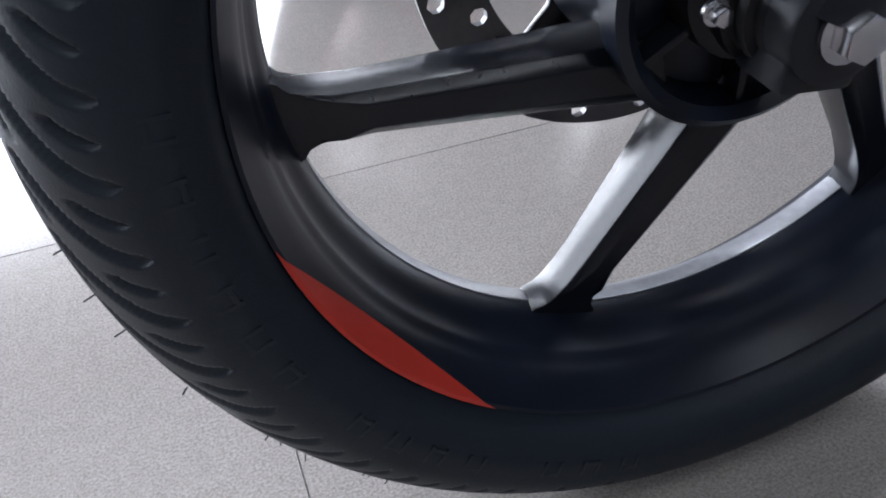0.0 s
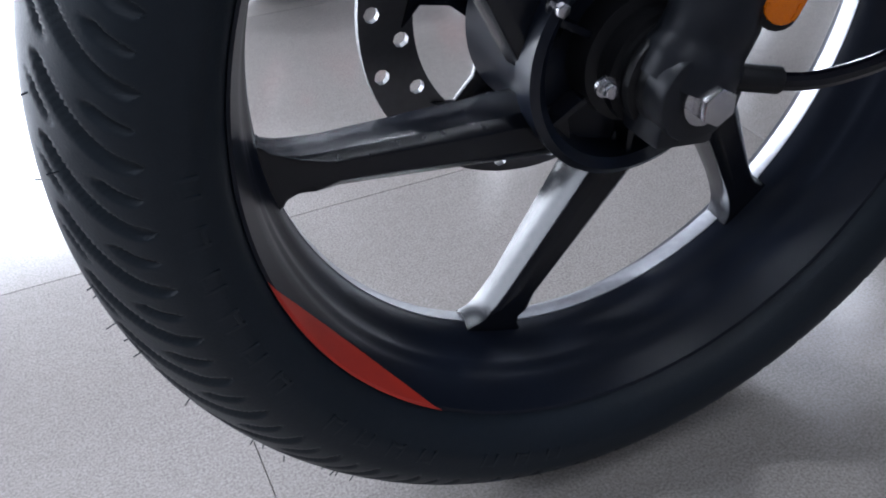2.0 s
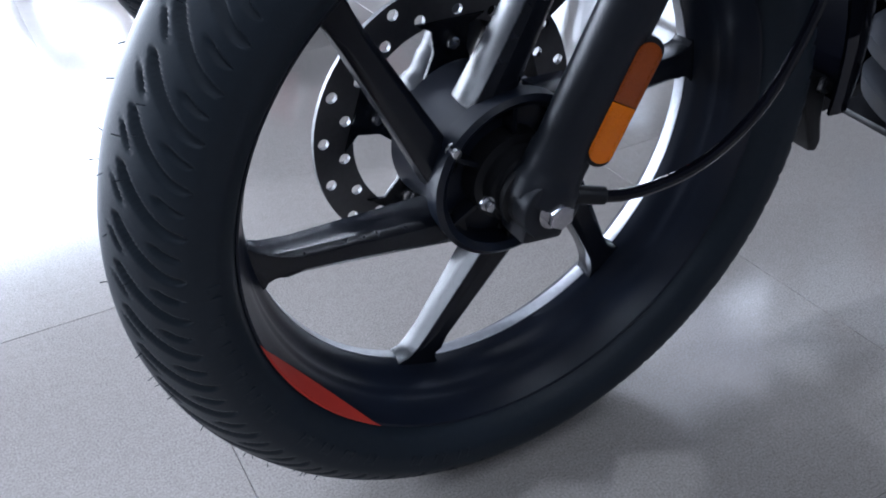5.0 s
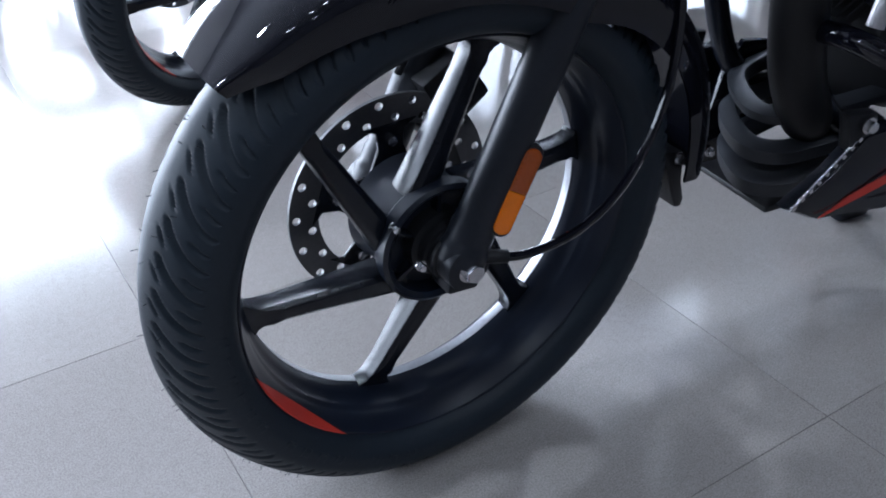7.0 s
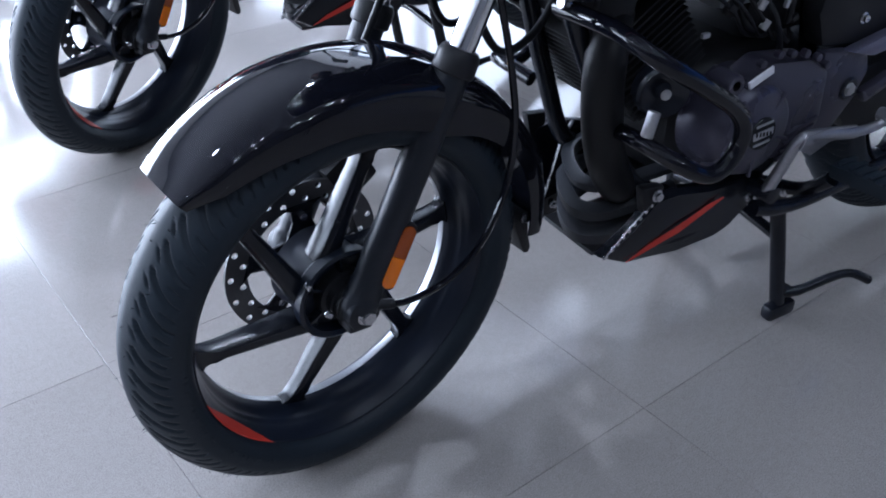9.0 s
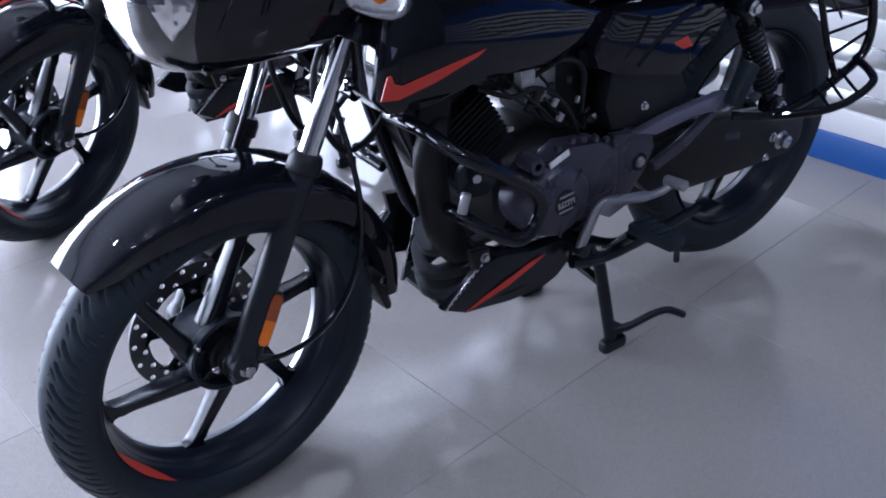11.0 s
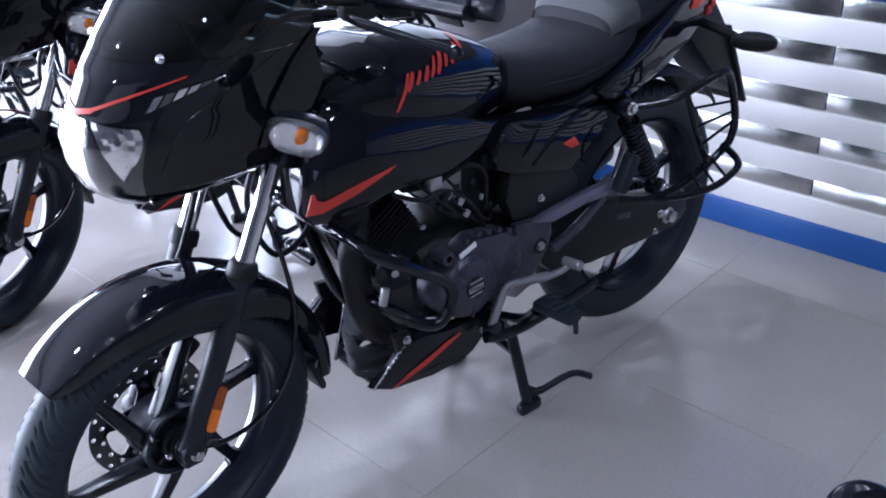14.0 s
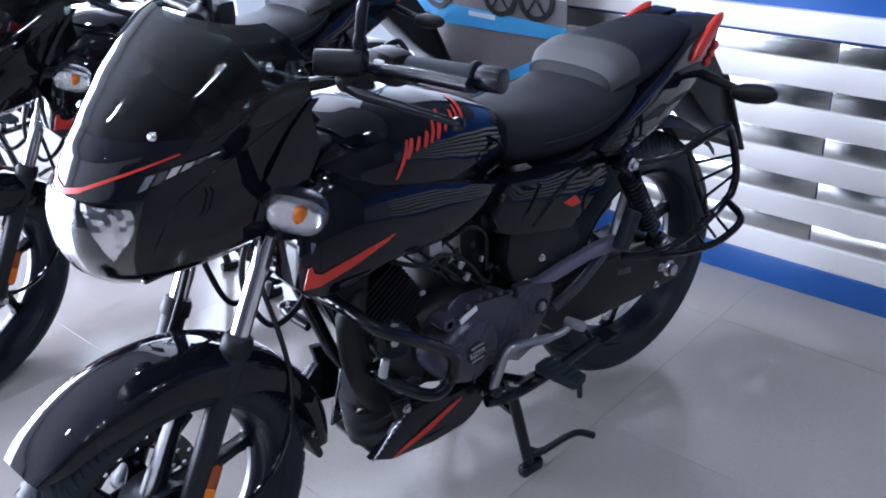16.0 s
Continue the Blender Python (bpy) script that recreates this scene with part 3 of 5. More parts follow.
    for z, h in ((0.958, -0.36), (1.03, -0.8), (0.958, 0.36), (1.03, 0.8)):
        c = cowl_at(z, h, 0.001)
        front("screen_screw", move(lathe([(0.0005, -0.003), (0.004, -0.0022), (0.0062, 0.0), (0.0062, 0.003)], 20), Matrix.Translation(c) @ Vector((-(1 - abs(h)), h * 1.4, 0.35)).to_track_quat("-Y", "Z").to_matrix().to_4x4()), ZINC, parent=cowl)
    for s in (-1, 1):
        front("cowl_stripe", cowl_patch(lambda f: ((0.896 - 0.006 * f, s * 0.13), (0.936 - 0.003 * f, s * 0.52)), 0.0018, 4), RED, "thin red stripe", parent=cowl)
        front("cowl_stripe", cowl_patch(lambda f: ((0.889 - 0.008 * f, 0.0), (0.896 - 0.007 * f, s * 0.135)), 0.002, 4), RED, parent=cowl)
    front("headlamp", cowl_patch(lambda f: ((0.745 + 0.135 * f, -0.105), (0.745 + 0.135 * f, 0.105)), 0.0012), CHROME, "clear headlamp with a mirrored reflector", parent=cowl)
    for s in (-1, 1):
        front("lamp_bezel", cowl_patch(lambda f: ((0.744 + 0.137 * f, s * 0.105), (0.748 + 0.138 * f, s * (0.43 + 0.03 * f))), 0.0010), GLOSS, parent=cowl)
        # reflector of many small tilted facets
        facets = []
        for i in range(10):
            f = i / 9
            z0, h0, z1, h1 = 0.796 + 0.083 * f, 0.36 - 0.205 * f, 0.804 + 0.066 * f, 0.385 + 0.06 * math.sin(f * math.pi * 0.85)
            facets.append([cowl_at(z0 + (z1 - z0) * g / 7, s * (h0 + (h1 - h0) * g / 7), 0.0022 + 0.0026 * ((i * 5 + g * 7 + i * g * 3) % 11) / 10) for g in range(8)])
        front("lamp_reflector", skin(facets, False, False), LAMP_MIRROR, "faceted mirrored lamp reflector", sharp=2, parent=cowl)
        pilot = front("pilot_lamp", cowl_patch(lambda f: ((0.889 + 0.022 * f, s * 0.39), (0.925 + 0.005 * f, s * 0.68)), 0.0014, 4), GLOSS, "small clear pilot lamp", parent=cowl)
        for k in range(6):
            h0, z0, tall = 0.41 + 0.045 * k, 0.889 + 0.0068 * k, 0.021 - 0.0032 * k
            front("lamp_facet", cowl_patch(lambda f: ((z0 + tall * f, s * (h0 + 0.010 * f)), (z0 + 0.005 + (tall - 0.003) * f, s * (h0 + 0.034 + 0.010 * f))), 0.0024 + 0.0008 * (k % 2), 4, 6), (LAMP_GREY, STEEL, LAMP_MIRROR)[k % 3], parent=pilot)
    bm = cowl_patch(lambda f: ((0.745 + 0.136 * f, -0.46), (0.745 + 0.136 * f, 0.46)), 0.0065, 14, 40)
    bmesh.ops.solidify(bm, geom=bm.faces[:], thickness=0.002)
    front("headlamp_lens", bm, CLEAR, "clear headlamp lens", parent=cowl)["label"] = "clear headlamp lens"

    for s in (-1, 1):
        for pts in ([(0.941, 0.62), (0.965, 0.72), (0.99, 0.82), (1.012, 0.93), (1.02, 1.0)], [(0.745, 0.5), (0.80, 0.55), (0.86, 0.58), (0.888, 0.64), (0.92, 0.76), (0.95, 0.88), (0.972, 1.0)]):
            front("panel_edge", tube([cowl_at(z, s * h, 0.0004) for z, h in pts], 0.0009, 6), GLOSS, parent=cowl)
        wing = [cowl_at(z, s * h, 0.004) for z, h in ((0.80, 0.9), (0.86, 0.86), (0.93, 0.92), (0.972, 1.0))]
        bm = skin([[p, p + Vector((0.012, 0.002 * s, -0.002))] for k, p in enumerate(wing)], False, False)
        bmesh.ops.solidify(bm, geom=bm.faces[:], thickness=0.003)
        front("cowl_wing", bm, GLOSS, parent=cowl)

    # indicators
    for s in (-1, 1):
        c = Vector((0.153, 0.235 * s, 0.862))
        turn = Matrix.Rotation(radians(-16 * s), 4, "Z") @ Matrix.Rotation(radians(14), 4, "Y")
        shell = [[(x, s * y, z) for x, y, z in superring((0, 0), 0.021 * k, 0.027 * k, 24, 3.0, x)] for x, k in ((0.036, 0.3), (0.032, 0.66), (0.022, 0.88), (0.009, 0.98), (0.0, 0.99))]
        lens = [[(x, s * y, z) for x, y, z in superring((0, 0), 0.021 * k, 0.027 * k, 24, 3.0, x)] for x, k in ((0.001, 0.99), (-0.014, 0.95), (-0.026, 0.8), (-0.033, 0.55), (-0.036, 0.2))]
        m = Matrix.Translation(c) @ Matrix.Rotation(radians(-30 * s), 4, "Z") @ Matrix.Rotation(radians(-8), 4, "Y") @ Matrix.Rotation(radians(-10 * s), 4, "X") @ Matrix.Diagonal((1, 2.0, 0.88, 1))
        ind = front("front_indicator", move(skin(shell), m), SATIN, "clear-lensed front indicator on a black stalk")
        front("indicator_lens", move(skin(lens), m), CLEAR, parent=ind)
        front("indicator_mirror", move(skin([[Vector(p) * 0.9 for p in r] for r in lens[:2]]), m), LAMP_GREY, parent=ind)
        front("indicator_bulb", move(move(lathe([(0.0005, -0.012), (0.006, -0.009), (0.0085, 0.0), (0.0085, 0.01)], 16), Matrix.Rotation(radians(-90), 4, "Z")), Matrix.Translation(c) @ Matrix.Rotation(radians(-30 * s), 4, "Z") @ Matrix.Translation((-0.017, 0.008 * s, 0.002))), AMBER, parent=ind)
        front("indicator_stalk", rod((0.19, 0.13 * s, 0.83), c + Vector((0.02, -0.04 * s, -0.003)), 0.012, 14, 0.002), PLASTIC, parent=ind)

    # steering head, clamps, bar and controls
    for d, t in ((0.515, 0.03), (0.66, 0.026)):
        front("fork_clamp", box(on_fork(0, d, 0.012), (0.07, 0.25, t), 0.01, Matrix.Rotation(radians(26), 4, "Y")), SATIN, "black fork yoke")
    front("bar_clamp", box(on_fork(0, 0.70, 0.03), (0.05, 0.1, 0.04), 0.008), SATIN)
    bar = front("handlebar", tube([(0.36, -0.355, 1.012), (0.352, -0.21, 1.002), (0.335, -0.15, 0.985), (0.33, -0.06, 0.95), (0.33, 0.06, 0.95), (0.335, 0.15, 0.985), (0.352, 0.21, 1.002), (0.36, 0.355, 1.012)], 0.0105, 14), SATIN, "black tubular handlebar")
    for s in (-1, 1):
        front("grip", tube([(0.361 + 0.016, 0.235 * s, 1.006), (0.361 + 0.026, 0.345 * s, 1.014)], 0.0165, 20, False), RUBBER, "ribbed black rubber grip", parent=bar)
        front("bar_end", rod((0.388, 0.347 * s, 1.014), (0.392, 0.388 * s, 1.017), 0.0175, 20, 0.003), SATIN, parent=bar)
        front("grip_flange", rod((0.3865, 0.340 * s, 1.0135), (0.3875, 0.347 * s, 1.014), 0.0225, 20, 0.002), RUBBER, parent=bar)
        front("switch_gear", box((0.375, 0.2 * s, 1.0), (0.042, 0.06, 0.05), 0.012, Matrix.Rotation(radians(8 * s), 4, "Z")), PLASTIC, "black switch housing", parent=bar)
        front("switch_knob", box((0.352, 0.2 * s, 1.008), (0.012, 0.018, 0.012), 0.003), LABEL_WHITE if s < 0 else RED, parent=bar)
        front("master_cylinder", rod((0.285, 0.135 * s, 1.012), (0.33, 0.185 * s, 1.01), 0.019, 20, 0.004), PLASTIC, parent=bar)
        front("lever_bracket", box((0.325, 0.175 * s, 0.985), (0.05, 0.035, 0.024), 0.006, Matrix.Rotation(radians(25 * s), 4, "Z")), PLASTIC, parent=bar)
        lever = tube([(0.315, 0.165 * s, 0.982), (0.305, 0.2 * s, 0.978), (0.325, 0.25 * s, 0.968), (0.355, 0.31 * s, 0.955), (0.365, 0.33 * s, 0.95)], [0.009, 0.008, 0.007, 0.0065, 0.006], 12)
        join(lever, move(lathe([(0.0005, -0.011), (0.008, -0.008), (0.011, 0.0), (0.008, 0.008), (0.0005, 0.011)], 16), Matrix.Translation((0.366, 0.333 * s, 0.949))))
        front("lever", lever, SATIN, "black control lever with a ball end", parent=bar)
        front("mirror_stem", tube([(0.34, 0.175 * s, 1.0), (0.338, 0.175 * s, 1.04), (0.34, 0.18 * s, 1.09), (0.335, 0.2 * s, 1.14), (0.33, 0.23 * s, 1.18)], [0.011, 0.0085, 0.0065, 0.006], 12), SATIN, parent=bar)
        front("mirror", box((0.325, 0.26 * s, 1.215), (0.018, 0.12, 0.075), 0.008, Matrix.Rotation(radians(12 * s), 4, "Z")), PLASTIC, "black rear-view mirror", parent=bar)
        front("bar_cable", tube([(0.3, 0.16 * s, 0.985), (0.24, 0.13 * s, 0.985), (0.2, 0.1 * s, 0.95), (0.22, 0.07 * s, 0.88), (0.27, 0.05 * s, 0.82)], 0.0045, 10), PLASTIC, parent=bar)
    front("instrument_pod", box((0.19, 0.0, 1.0), (0.07, 0.17, 0.09), 0.015, Matrix.Rotation(radians(-35), 4, "Y")), PLASTIC, "black instrument pod behind the screen")
    for s in (-1, 1):
        front("loose_cable", tube([(0.23, 0.06 * s, 0.78), (0.19, 0.055 * s, 0.7), (0.2, 0.045 * s, 0.62), (0.24, 0.05 * s, 0.55), (0.3, 0.05 * s, 0.56), (0.36, 0.04 * s, 0.62)], 0.0052, 10), PLASTIC)
    return bike, add


def motorcycle_body(bike, add):
    # fuel tank: x, top, bottom, half width
    tank_rows = [(0.262, 0.80, 0.735, 0.05), (0.275, 0.838, 0.715, 0.085), (0.31, 0.872, 0.70, 0.12), (0.36, 0.893, 0.69, 0.142), (0.43, 0.902, 0.682, 0.153),
                 (0.50, 0.898, 0.678, 0.152), (0.57, 0.885, 0.675, 0.143), (0.64, 0.864, 0.675, 0.127), (0.70, 0.838, 0.68, 0.108), (0.745, 0.812, 0.69, 0.092), (0.765, 0.785, 0.7, 0.075)]
    rows = []
    for x in np.linspace(0.262, 0.765, 34):
        top, low, half = [float(np.interp(x, [r[0] for r in tank_rows], [r[k] for r in tank_rows])) for k in (1, 2, 3)]
        ring = superring((0, (top + low) / 2), half, (top - low) / 2, 40, 3.0, x, 2.6)
        ring = [(px, py * (1 - 0.16 * max(0, ((top + low) / 2 - pz) / (top - low) * 2)), pz) for px, py, pz in ring]
        rows.append(ring)
    tank = add("fuel_tank", skin(rows), GLOSS, "gloss black fuel tank with red script decal", 60)
    add("filler_cap", move(lathe([(0.0005, 0.0), (0.02, -0.001), (0.036, 0.002), (0.0375, 0.007), (0.045, 0.008), (0.046, 0.012)], 40), Matrix.Translation((0.47, 0, 0.9085)) @ Matrix.Rotation(radians(-90), 4, "X") @ Matrix.Rotation(radians(-3), 4, "Y")), CAST, "brushed metal filler cap", parent=tank)
    # decal strokes that follow the tank's flank
    def tank_side(x, z, out=0.0015, s=-1):
        top, low, half = [float(np.interp(x, [r[0] for r in tank_rows], [r[k] for r in tank_rows])) for k in (1, 2, 3)]
        c, hh = (top + low) / 2, (top - low) / 2
        q = min(0.995, abs((z - c) / hh))
        e = 3.0 if z > c else 2.6
        y = half * (1 - q ** e) ** (1 / e) * (1 - 0.16 * max(0, (c - z) / hh))
        return Vector((x, s * (y + out), z + out * max(0, (z - c) / hh)))

    def stroke(pts, w, s=-1):
        line = curve_points([Vector((x, 0, z)) for x, z in pts], 5)
        rows = []
        for i, p in enumerate(line):
            d = (line[min(i + 1, len(line) - 1)] - line[max(i - 1, 0)]).normalized()
            n = Vector((-d.z, 0, d.x)) * w * (0.55 + 0.45 * math.sin(math.pi * (i + 0.6) / len(line)))
            rows.append([tank_side(p.x + n.x, p.z + n.z, 0.0016, s), tank_side(p.x, p.z, 0.0019, s), tank_side(p.x - n.x, p.z - n.z, 0.0016, s)])
        return skin(rows, False, False)

    # the red lettering is kept as plain slanted slivers
    for s in (-1, 1):
        for k, (x, z, h) in enumerate(((0.446, 0.818, 0.028), (0.464, 0.832, 0.014), (0.482, 0.835, 0.010), (0.500, 0.838, 0.011), (0.518, 0.844, 0.015), (0.536, 0.850, 0.019), (0.553, 0.848, 0.010), (0.571, 0.850, 0.011), (0.589, 0.853, 0.010), (0.606, 0.857, 0.012))):
            add("decal_stroke", stroke([(x - 0.5 * h, z - h), (x + 0.1 * h, z - 0.1 * h), (x + 0.6 * h, z + h)], 0.0036 + 0.0010 * (k % 2), s), RED, "slanted red decal stroke", parent=tank)

    # tank shrouds with the red edge
    for s in (-1, 1):
        poly = [(0.238, 0.664), (0.244, 0.71), (0.256, 0.76), (0.28, 0.808), (0.315, 0.832), (0.37, 0.822), (0.45, 0.79), (0.54, 0.755), (0.63, 0.722), (0.70, 0.70), (0.72, 0.682), (0.66, 0.66), (0.57, 0.637), (0.48, 0.648), (0.40, 0.652), (0.33, 0.636), (0.285, 0.632), (0.258, 0.638)]
        mid = Vector((0.42, 0.715))
        rings = []

        def bulge(x, z, y):
            """The shroud's flank, rounded both ways."""
            return s * (y - 0.105 * max(0, x - 0.42) - 0.12 * max(0, z - 0.76) - 1.5 * (z - 0.705) ** 2 - 0.12 * (x - 0.42) ** 2 + 0.004)

        for k, y in ((1.0, 0.085), (1.0, 0.14), (0.99, 0.149), (0.95, 0.156), (0.8, 0.1595), (0.5, 0.1602), (0.2, 0.161)):
            rings.append([(mid.x + (x - mid.x) * k, bulge(mid.x + (x - mid.x) * k, mid.y + (z - mid.y) * k, y), mid.y + (z - mid.y) * k) for x, z in poly])
        bm = skin(rings)
        shroud = add("tank_shroud", bm, GLOSS, "gloss black tank shroud with a red edge", 40)
        def flank(x, z):
            return bulge(x, z, 0.1612)
        band = [(0.241, 0.667), (0.252, 0.70), (0.258, 0.70), (0.262, 0.688), (0.275, 0.682), (0.33, 0.692), (0.415, 0.706), (0.40, 0.698), (0.33, 0.676), (0.27, 0.663)]
        bm = bmesh.new()
        for tri in ((0, 1, 2, 3), (0, 3, 4, 9), (9, 4, 5, 8), (8, 5, 6, 7)):
            bm.faces.new([bm.verts.new((band[i][0], flank(*band[i]) + s * 0.0015, band[i][1])) for i in tri])
        bmesh.ops.remove_doubles(bm, verts=bm.verts, dist=1e-5)
        bmesh.ops.recalc_face_normals(bm, faces=bm.faces)
        bmesh.ops.solidify(bm, geom=bm.faces[:], thickness=0.002)
        add("shroud_stripe", bm, RED, "red pointed stripe", parent=shroud)
        add("shroud_inlay", prism([(0.263, 0.692), (0.264, 0.738), (0.283, 0.728), (0.284, 0.695)], s * 0.1565, s * 0.1575, 0.0004), SILVER_PAINT, parent=shroud)

    # seat
    seat_rows = [(0.69, 0.80, 0.745, 0.07), (0.71, 0.815, 0.715, 0.09), (0.75, 0.806, 0.69, 0.105), (0.82, 0.797, 0.685, 0.122), (0.90, 0.797, 0.69, 0.135), (0.97, 0.803, 0.705, 0.138), (1.03, 0.822, 0.73, 0.132), (1.06, 0.838, 0.75, 0.125)]
    rows = []
    for x in np.linspace(0.69, 1.06, 24):
        top, low, half = [float(np.interp(x, [r[0] for r in seat_rows], [r[k] for r in seat_rows])) for k in (1, 2, 3)]
        rows.append(superring((0, (top + low) / 2), half, (top - low) / 2, 36, 2.7, x, 2.4))
    seat = add("rider_seat", skin(rows), VINYL, "padded black vinyl rider seat", 60)
    pil_rows = [(1.0, 0.835, 0.76, 0.11), (1.02, 0.862, 0.76, 0.122), (1.06, 0.875, 0.765, 0.125), (1.14, 0.878, 0.78, 0.115), (1.22, 0.884, 0.80, 0.1), (1.29, 0.886, 0.82, 0.085), (1.325, 0.878, 0.835, 0.065)]
    rows = []
    for x in np.linspace(1.0, 1.325, 24):
        top, low, half = [float(np.interp(x, [r[0] for r in pil_rows], [r[k] for r in pil_rows])) for k in (1, 2, 3)]
        rows.append(superring((0, (top + low) / 2), half, (top - low) / 2, 36, 3.0, x, 2.4))
    pil = add("pillion_seat", skin(rows), VINYL, "padded black vinyl pillion seat with a grey nose", 60)
    rows = []
    for x in np.linspace(0.9985, 1.07, 10):
        top, low, half = [float(np.interp(x, [r[0] for r in pil_rows], [r[k] for r in pil_rows])) for k in (1, 2, 3)]
        rows.append(superring((0, (top + low) / 2), half + 0.0015, (top - low) / 2 + 0.0015, 36, 3.0, x, 2.4)[0:19])
    add("seat_nose", skin(rows, False, False), VINYL_GREY, "grey vinyl seat nose", 60, pil)
    add("seat_seam", tube([(0.80, -0.121, 0.745), (0.9, -0.137, 0.748), (1.0, -0.137, 0.765), (1.06, -0.126, 0.795)], 0.0016, 6), RUBBER, parent=seat)

    # tail
    tail_rows = [(0.80, 0.70, 0.655, 0.105), (0.90, 0.715, 0.655, 0.128), (1.0, 0.755, 0.662, 0.13), (1.08, 0.792, 0.675, 0.122), (1.18, 0.822, 0.70, 0.108), (1.26, 0.845, 0.735, 0.092), (1.33, 0.868, 0.775, 0.074), (1.38, 0.878, 0.815, 0.055), (1.4, 0.876, 0.84, 0.035)]
    rows = []
    for x in np.linspace(0.80, 1.40, 36):
        top, low, half = [float(np.interp(x, [r[0] for r in tail_rows], [r[k] for r in tail_rows])) for k in (1, 2, 3)]
        rows.append(superring((0, (top + low) / 2), half, (top - low) / 2, 32, 2.8, x))
    tail = add("tail_fairing", skin(rows), GLOSS, "gloss black tail fairing", 60)
    for s in (-1, 1):
        poly = [(0.93, 0.705), (0.99, 0.735), (1.05, 0.768), (1.16, 0.815), (1.265, 0.856), (1.34, 0.876), (1.385, 0.882), (1.394, 0.862), (1.36, 0.8), (1.28, 0.742), (1.16, 0.697), (1.04, 0.674), (0.96, 0.68)]
        rings = [[(1.17 + (x - 1.17) * k, s * (y - 0.135 * max(0, 1.17 + (x - 1.17) * k - 1.0)), 0.77 + (z - 0.77) * k + 0.3 * (x - 1.17) * (1 - k)) for x, z in poly] for k, y in ((1, 0.08), (1, 0.137), (0.97, 0.143), (0.85, 0.148), (0.4, 0.149))]
        add("tail_panel", skin(rings), GLOSS, "gloss black tail side panel", 40, tail)
    for s in (-1, 1):
        add("grab_handle", move(skin([superring((0, 0), 0.018 * w, 0.012 * w ** 0.6, 20, 2.2, x) for x, w in zip(np.linspace(-0.075, 0.08, 15), [0.1, 0.45, 0.68, 0.84, 0.94, 1, 1, 0.98, 0.95, 0.9, 0.83, 0.74, 0.62, 0.45, 0.1])]),
                               Matrix.Translation((1.314, 0.107 * s, 0.849)) @ Matrix.Rotation(radians(-9.5 * s), 4, "Z") @ Matrix.Rotation(radians(-30), 4, "Y") @ Matrix.Rotation(radians(90), 4, "X")), RED, "red moulded grab handle")
        for k, (x, z) in enumerate(((1.323, 0.784), (1.340, 0.798), (1.356, 0.812))):
            add("tail_mark", prism([(x, z), (x + 0.014, z + 0.006), (x + 0.01, z + 0.02), (x - 0.004, z + 0.014)], s * (0.1085 - 0.0027 * k), s * (0.1 - 0.0027 * k), 0.0005), RED, parent=tail)
        ind = add("rear_indicator", move(skin([[(x, s * y, z) for x, y, z in superring((0, 0), 0.019 * k, 0.02 * k, 20, 2.3, x)] for x, k in ((-0.05, 0.25), (-0.045, 0.6), (-0.02, 0.95), (0.01, 1), (0.035, 0.85), (0.05, 0.5), (0.054, 0.2))]), Matrix.Translation((1.36, 0.205 * s, 0.735)) @ Matrix.Rotation(radians(68 * s), 4, "Z") @ Matrix.Diagonal((0.95, 1, 1.1, 1))), PLASTIC, "black rear indicator on a stalk")
        add("indicator_stalk", rod((1.34, 0.06 * s, 0.765), (1.352, 0.165 * s, 0.742), 0.0125, 14, 0.002, 0.009), PLASTIC, parent=ind)
    add("tail_lamp", box((1.375, 0, 0.832), (0.03, 0.09, 0.04), 0.008, Matrix.Rotation(radians(-20), 4, "Y")), material("tail_lamp_red", (0.45, 0.01, 0.01), 0.15), "red tail lamp")
    add("rear_mudguard", prism([(1.30, 0.79), (1.42, 0.80), (1.50, 0.70), (1.57, 0.545), (1.555, 0.535), (1.46, 0.60), (1.36, 0.70), (1.30, 0.755)], -0.055, 0.055, 0.012), PLASTIC, "black plastic rear mudguard and plate holder")
    add("plate_holder", prism([(1.475, 0.72), (1.485, 0.725), (1.588, 0.515), (1.578, 0.512)], -0.065, 0.065, 0.002), PLASTIC)
    hug = [[(1.207 + r * math.cos(a), y, 0.333 + r * math.sin(a)) for r, y in ((0.322, -0.062), (0.338, -0.05), (0.345, -0.02), (0.345, 0.02), (0.338, 0.05), (0.322, 0.062))] for a in np.linspace(radians(150), radians(38), 20)]
    bm = skin(hug, False, False)
    bmesh.ops.solidify(bm, geom=bm.faces[:], thickness=0.003)
    add("inner_mudguard", bm, PLASTIC, "black plastic inner mudguard")

    # side panels
    for s in (-1, 1):
        panel = add("side_panel", skin([[(0.785 + (x - 0.785) * k, s * y, 0.63 + (z - 0.63) * k) for x, z in [(0.655, 0.655), (0.69, 0.705), (0.78, 0.695), (0.87, 0.69), (0.965, 0.662), (0.975, 0.645), (0.92, 0.585), (0.86, 0.56), (0.70, 0.595), (0.66, 0.615)]] for k, y in ((1, 0.10), (1, 0.133), (0.95, 0.143), (0.7, 0.149), (0.3, 0.151))]), GLOSS, "gloss black side panel", 40)
        add("panel_ridge", tube([(0.745, 0.147 * s, 0.605), (0.80, 0.151 * s, 0.648), (0.87, 0.148 * s, 0.676), (0.955, 0.137 * s, 0.668)], 0.0055, 8), GLOSS, parent=panel)
        add("panel_ridge", tube([(0.70, 0.143 * s, 0.61), (0.735, 0.149 * s, 0.645), (0.765, 0.147 * s, 0.684)], 0.0045, 8), GLOSS, parent=panel)
